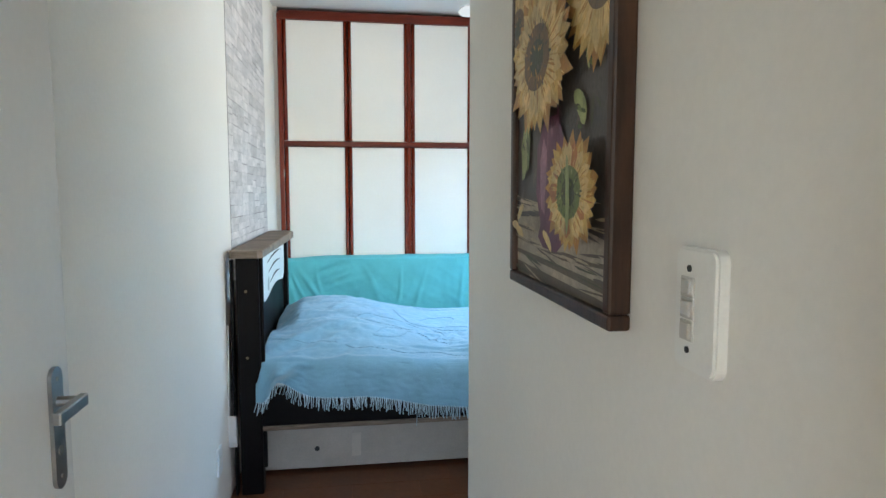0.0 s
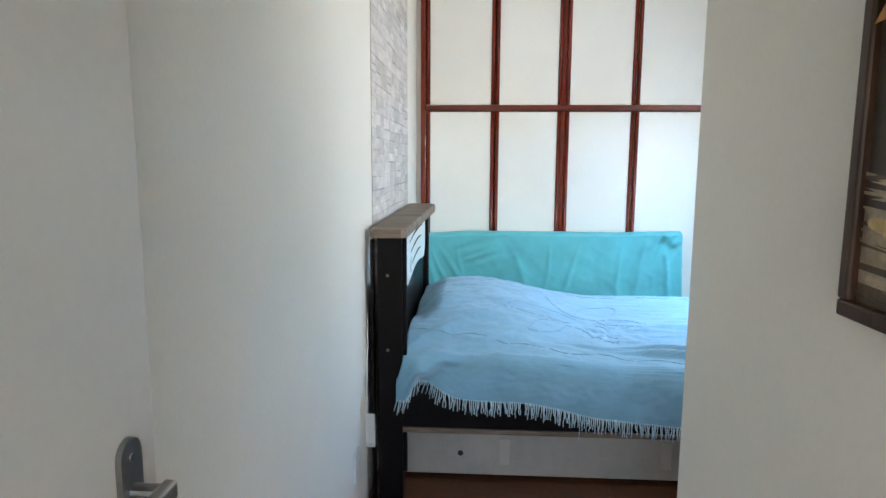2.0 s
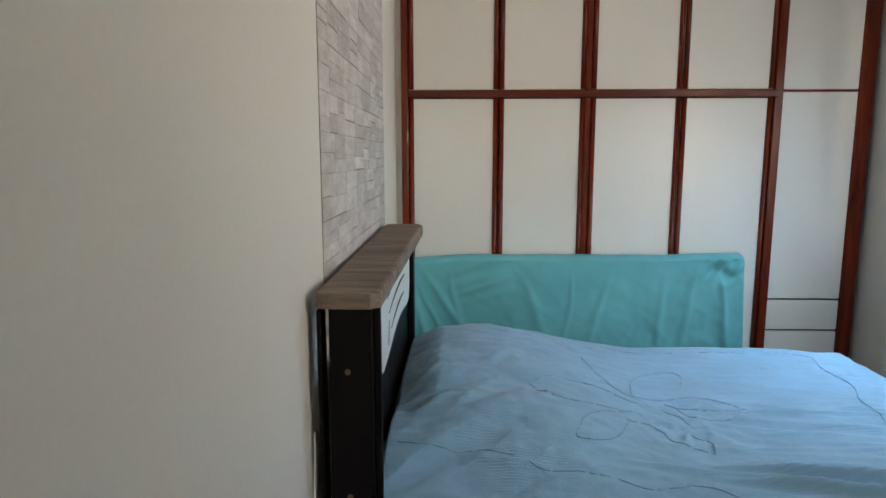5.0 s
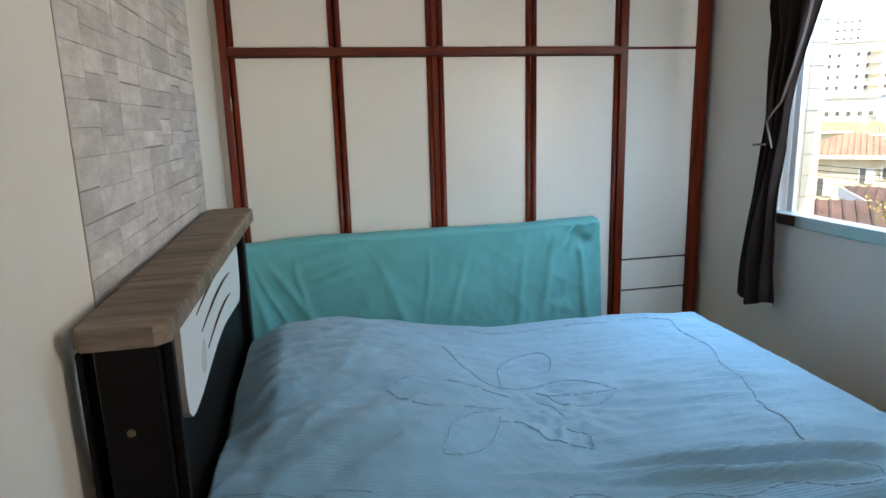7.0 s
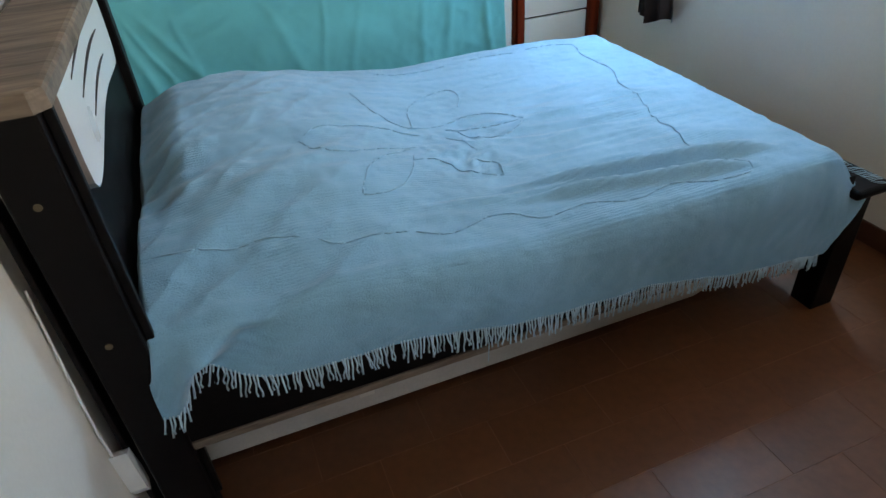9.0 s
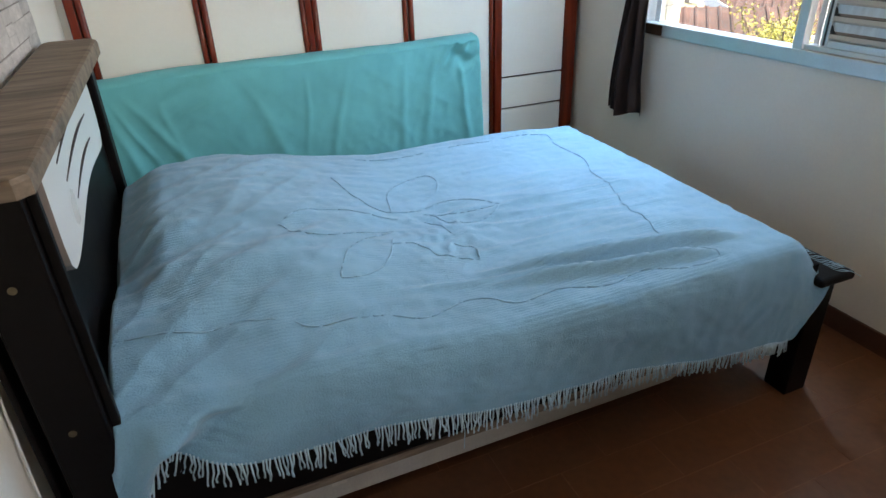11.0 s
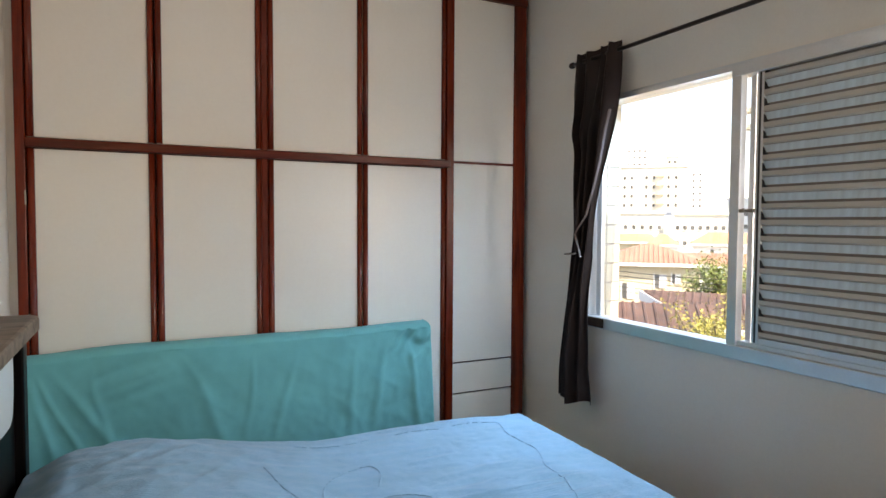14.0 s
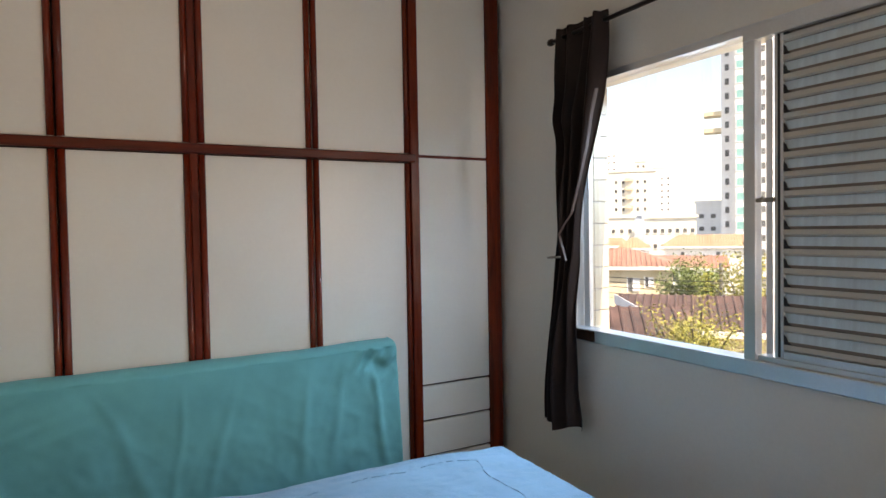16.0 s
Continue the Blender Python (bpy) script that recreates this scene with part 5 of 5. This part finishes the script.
for k in range(9):
    part("balcony", local(block(12.7, 15.2, -1.1, 0.0, 2.2 + 2.85 * k, 3.2 + 2.85 * k), spot(42.0, 205, GZ), 45), M_HOUSE, blk, "cream balcony front")
# houses
gable_house("house", spot(41.0, 41.5, GZ), 45, 6.1, 8, 7.95, 1.05, M_HOUSE, M_ROOF_R, "cream two-storey house with a red hipped tile roof", ((3.4, 6.35, 0.62, 0.85), (4.45, 6.65, 0.40, 0.60), (1.4, 5.6, 0.7, 1.0), (2.3, 4.7, 0.7, 0.6)), 0.45, 3.0)
gable_house("house", spot(45.0, 70, GZ), 46, 3.1, 4, 8.2, 1.1, M_WHITE, M_ROOF_O, "small white house with a pale roof", ((0.9, 7.2, 0.45, 0.7), (1.9, 7.2, 0.45, 0.7)), 0.25, 1.5)
gable_house("house", spot(41.8, 76, GZ), 44, 5.2, 6, 8.3, 0.9, M_HOUSE, M_ROOF_O, "house with an orange clay roof beside the white one", (), 0.4, 1.0)
gable_house("house", spot(48.7, 82, GZ), 52, 10.8, 9, 8.0, 1.35, M_WHITE, M_ROOF_O, "low house with an orange clay roof", ((2, 6.4, 0.9, 0.9), (6, 6.4, 0.9, 0.9)), 0.5, 2.0)
gable_house("house", spot(47.4, 60, GZ), 50, 6.5, 8, 6.7, 0.95, M_WHITE, M_ROOF_R, "house roof in worn red tiles behind the trees", ((2, 5.5, 0.9, 1.0),), 0.4)
gable_house("house", spot(45.1, 24.0, GZ), 50, 9.0, 7, 6.75, 0.85, M_HOUSE, M_ROOF_B, "low house with a weathered brown clay roof", ((1.2, 3.6, 0.8, 0.9),), 0.4)
gable_house("house", spot(37.0, 16.8, GZ), 40, 4.2, 5, 7.1, 0.95, M_HOUSE, M_ROOF_B, "low lean-to under weathered brown clay tiles", (), 0.3)
wall = thing("gable_parapet", spot(44.7, 22.4, GZ + 7.6), "white sloping gable parapet between two brown roofs", "parapet")
a, b = spot(44.5, 22.4, -0.88), spot(48.3, 20.2, -1.42)
bm = bmesh.new()
vs = [bm.verts.new(p + Vector((k * 0.10, k * 0.10, z))) for k in (0, 1) for p, z in ((a, -0.34), (b, -0.34), (b, 0), (a, 0))]
for q in ((0, 1, 2, 3), (7, 6, 5, 4), (0, 4, 5, 1), (1, 5, 6, 2), (2, 6, 7, 3), (3, 7, 4, 0)):
    bm.faces.new([vs[i] for i in q])
bmesh.ops.recalc_face_normals(bm, faces=bm.faces)
part("wall", bm, M_WHITE, wall)
# trees
tree("tree", spot(51.6, 17.0, GZ), 6.4, 1.35, 2.4, 6500, M_LEAF, "sunlit yellow-green tree with sparse small leaves", 3, 0.042)
tree("tree", spot(48.2, 18.5, GZ), 5.6, 0.75, 1.9, 1700, M_LEAF, "slender yellow-green sapling beside the roofs", 5, 0.04)
tree("tree", spot(51.6, 36.0, GZ), 6.5, 2.3, 2.3, 6500, M_LEAF2, "dense green tree beyond the house", 7, 0.09)
tree("tree", spot(55.6, 30.0, GZ), 6.0, 2.4, 3.0, 5200, M_LEAF, "leafy street tree in sunlight", 9, 0.08)
# pole and wires
pole = thing("utility_pole", spot(53.25, 30, GZ), "grey concrete utility pole carrying wires", "utility pole")
part("post", tube(bmesh.new(), [spot(53.25, 30, GZ), spot(53.25, 30, -0.2)], 0.075, 10), M_POLE, pole)
for z in (-0.6, -1.1):
    a, b = spot(52.6, 30, z), spot(53.9, 30, z)
    part("cross_arm", tube(bmesh.new(), [a, b], 0.03, 6), M_POLE, pole)
for k, z in enumerate((-0.5, -0.75, -1.0, -1.35, -1.6)):
    w = thing("power_cable", spot(53.25, 30, z), "thin black power cable sagging between poles", "cable", group="street cables")
    a, b = spot(38.0, 33 + k * 0.3, z - 0.2), spot(66.0, 29 + k * 0.2, z + 0.1)
    part("strand", tube(bmesh.new(), [a.lerp(b, t / 12) - Vector((0, 0, 0.5 * math.sin(math.pi * t / 12))) for t in range(13)], 0.018, 5), M_WIRE, w)

# ---------------------------------------------------------------- pieces: floor tiles, wall stones
def floor_tiles():
    """Oblong tiles laid half over half; all share one mesh."""
    px, py, gap = 0.32, 0.16, 0.0014
    me = None
    for j in range(-16, 16):
        y0 = 2.294 + py * j
        if y0 > 4.7 or y0 < -0.13:
            continue
        for i in range(-7, 4):
            x0 = 1.15 + px * (i + 0.5 * (j % 2))
            if x0 < XL - 0.25 or x0 > 2.0:
                continue
            if me is None:
                t = obj("tile", block(gap / 2, px - gap / 2, gap / 2, py - gap / 2, -0.004, 0.0, 0.0004, 1), M_FLOOR)
                me = t.data
            else:
                t = new("tile", me)
            t.parent = floor
            t.location = (x0, y0, 0)
floor_tiles()


def stone_cladding():
    """Thin split stones in uneven courses on the wall over the headboard."""
    wall = bpy.data.objects["wall_west"]
    y0, y1, z = 2.765, 4.055, 0.98
    part("stone_backing", block(XL - 0.002, XL + 0.0015, y0, y1, z, H - 0.002), M_STONEJ, wall)
    rng = random.Random(21)
    # bands of short stacks, each stack two or three stones high
    while z < H - 0.03:
        band = min(rng.uniform(0.095, 0.125), H - 0.003 - z)
        y = y0
        while y < y1 - 0.01:
            ln = rng.uniform(0.10, 0.24)
            if y1 - (y + ln) < 0.07:
                ln = y1 - y
            cuts = [0.0] + ([rng.uniform(0.35, 0.65)] if rng.random() < 0.6 else [rng.uniform(0.25, 0.38), rng.uniform(0.58, 0.75)]) + [1.0]
            for lo, hi in zip(cuts, cuts[1:]):
                d = rng.uniform(0.0030, 0.0038)
                tl, sk = rng.uniform(-0.0006, 0.0006), rng.uniform(0, 0.0018)
                # A third of the stones show dark backing below as a shadow line
                gap = rng.uniform(0.0020, 0.0038) if rng.random() < 0.33 else 0.0001
                a, b, c, e = y + 0.0001, y + ln - 0.0001, z + band * lo + gap, z + band * hi - 0.0001
                bm = bmesh.new()
                vs = [bm.verts.new(p) for p in ((XL, a, c), (XL, b, c), (XL, b, e), (XL, a, e), (XL + d, a + 0.0002, c + 0.0004), (XL + d + tl, b - 0.0002, c + 0.0004 + sk), (XL + d * 0.9 + tl, b - 0.0005, e - 0.0006), (XL + d * 0.9, a + 0.0005, e - 0.0006))]
                for q in ((4, 5, 6, 7), (0, 1, 5, 4), (1, 2, 6, 5), (2, 3, 7, 6), (3, 0, 4, 7)):
                    bm.faces.new([vs[i] for i in q])
                bmesh.ops.recalc_face_normals(bm, faces=bm.faces)
                part("stone", bm, M_STONE, wall)
            y += ln
        z += band
stone_cladding()
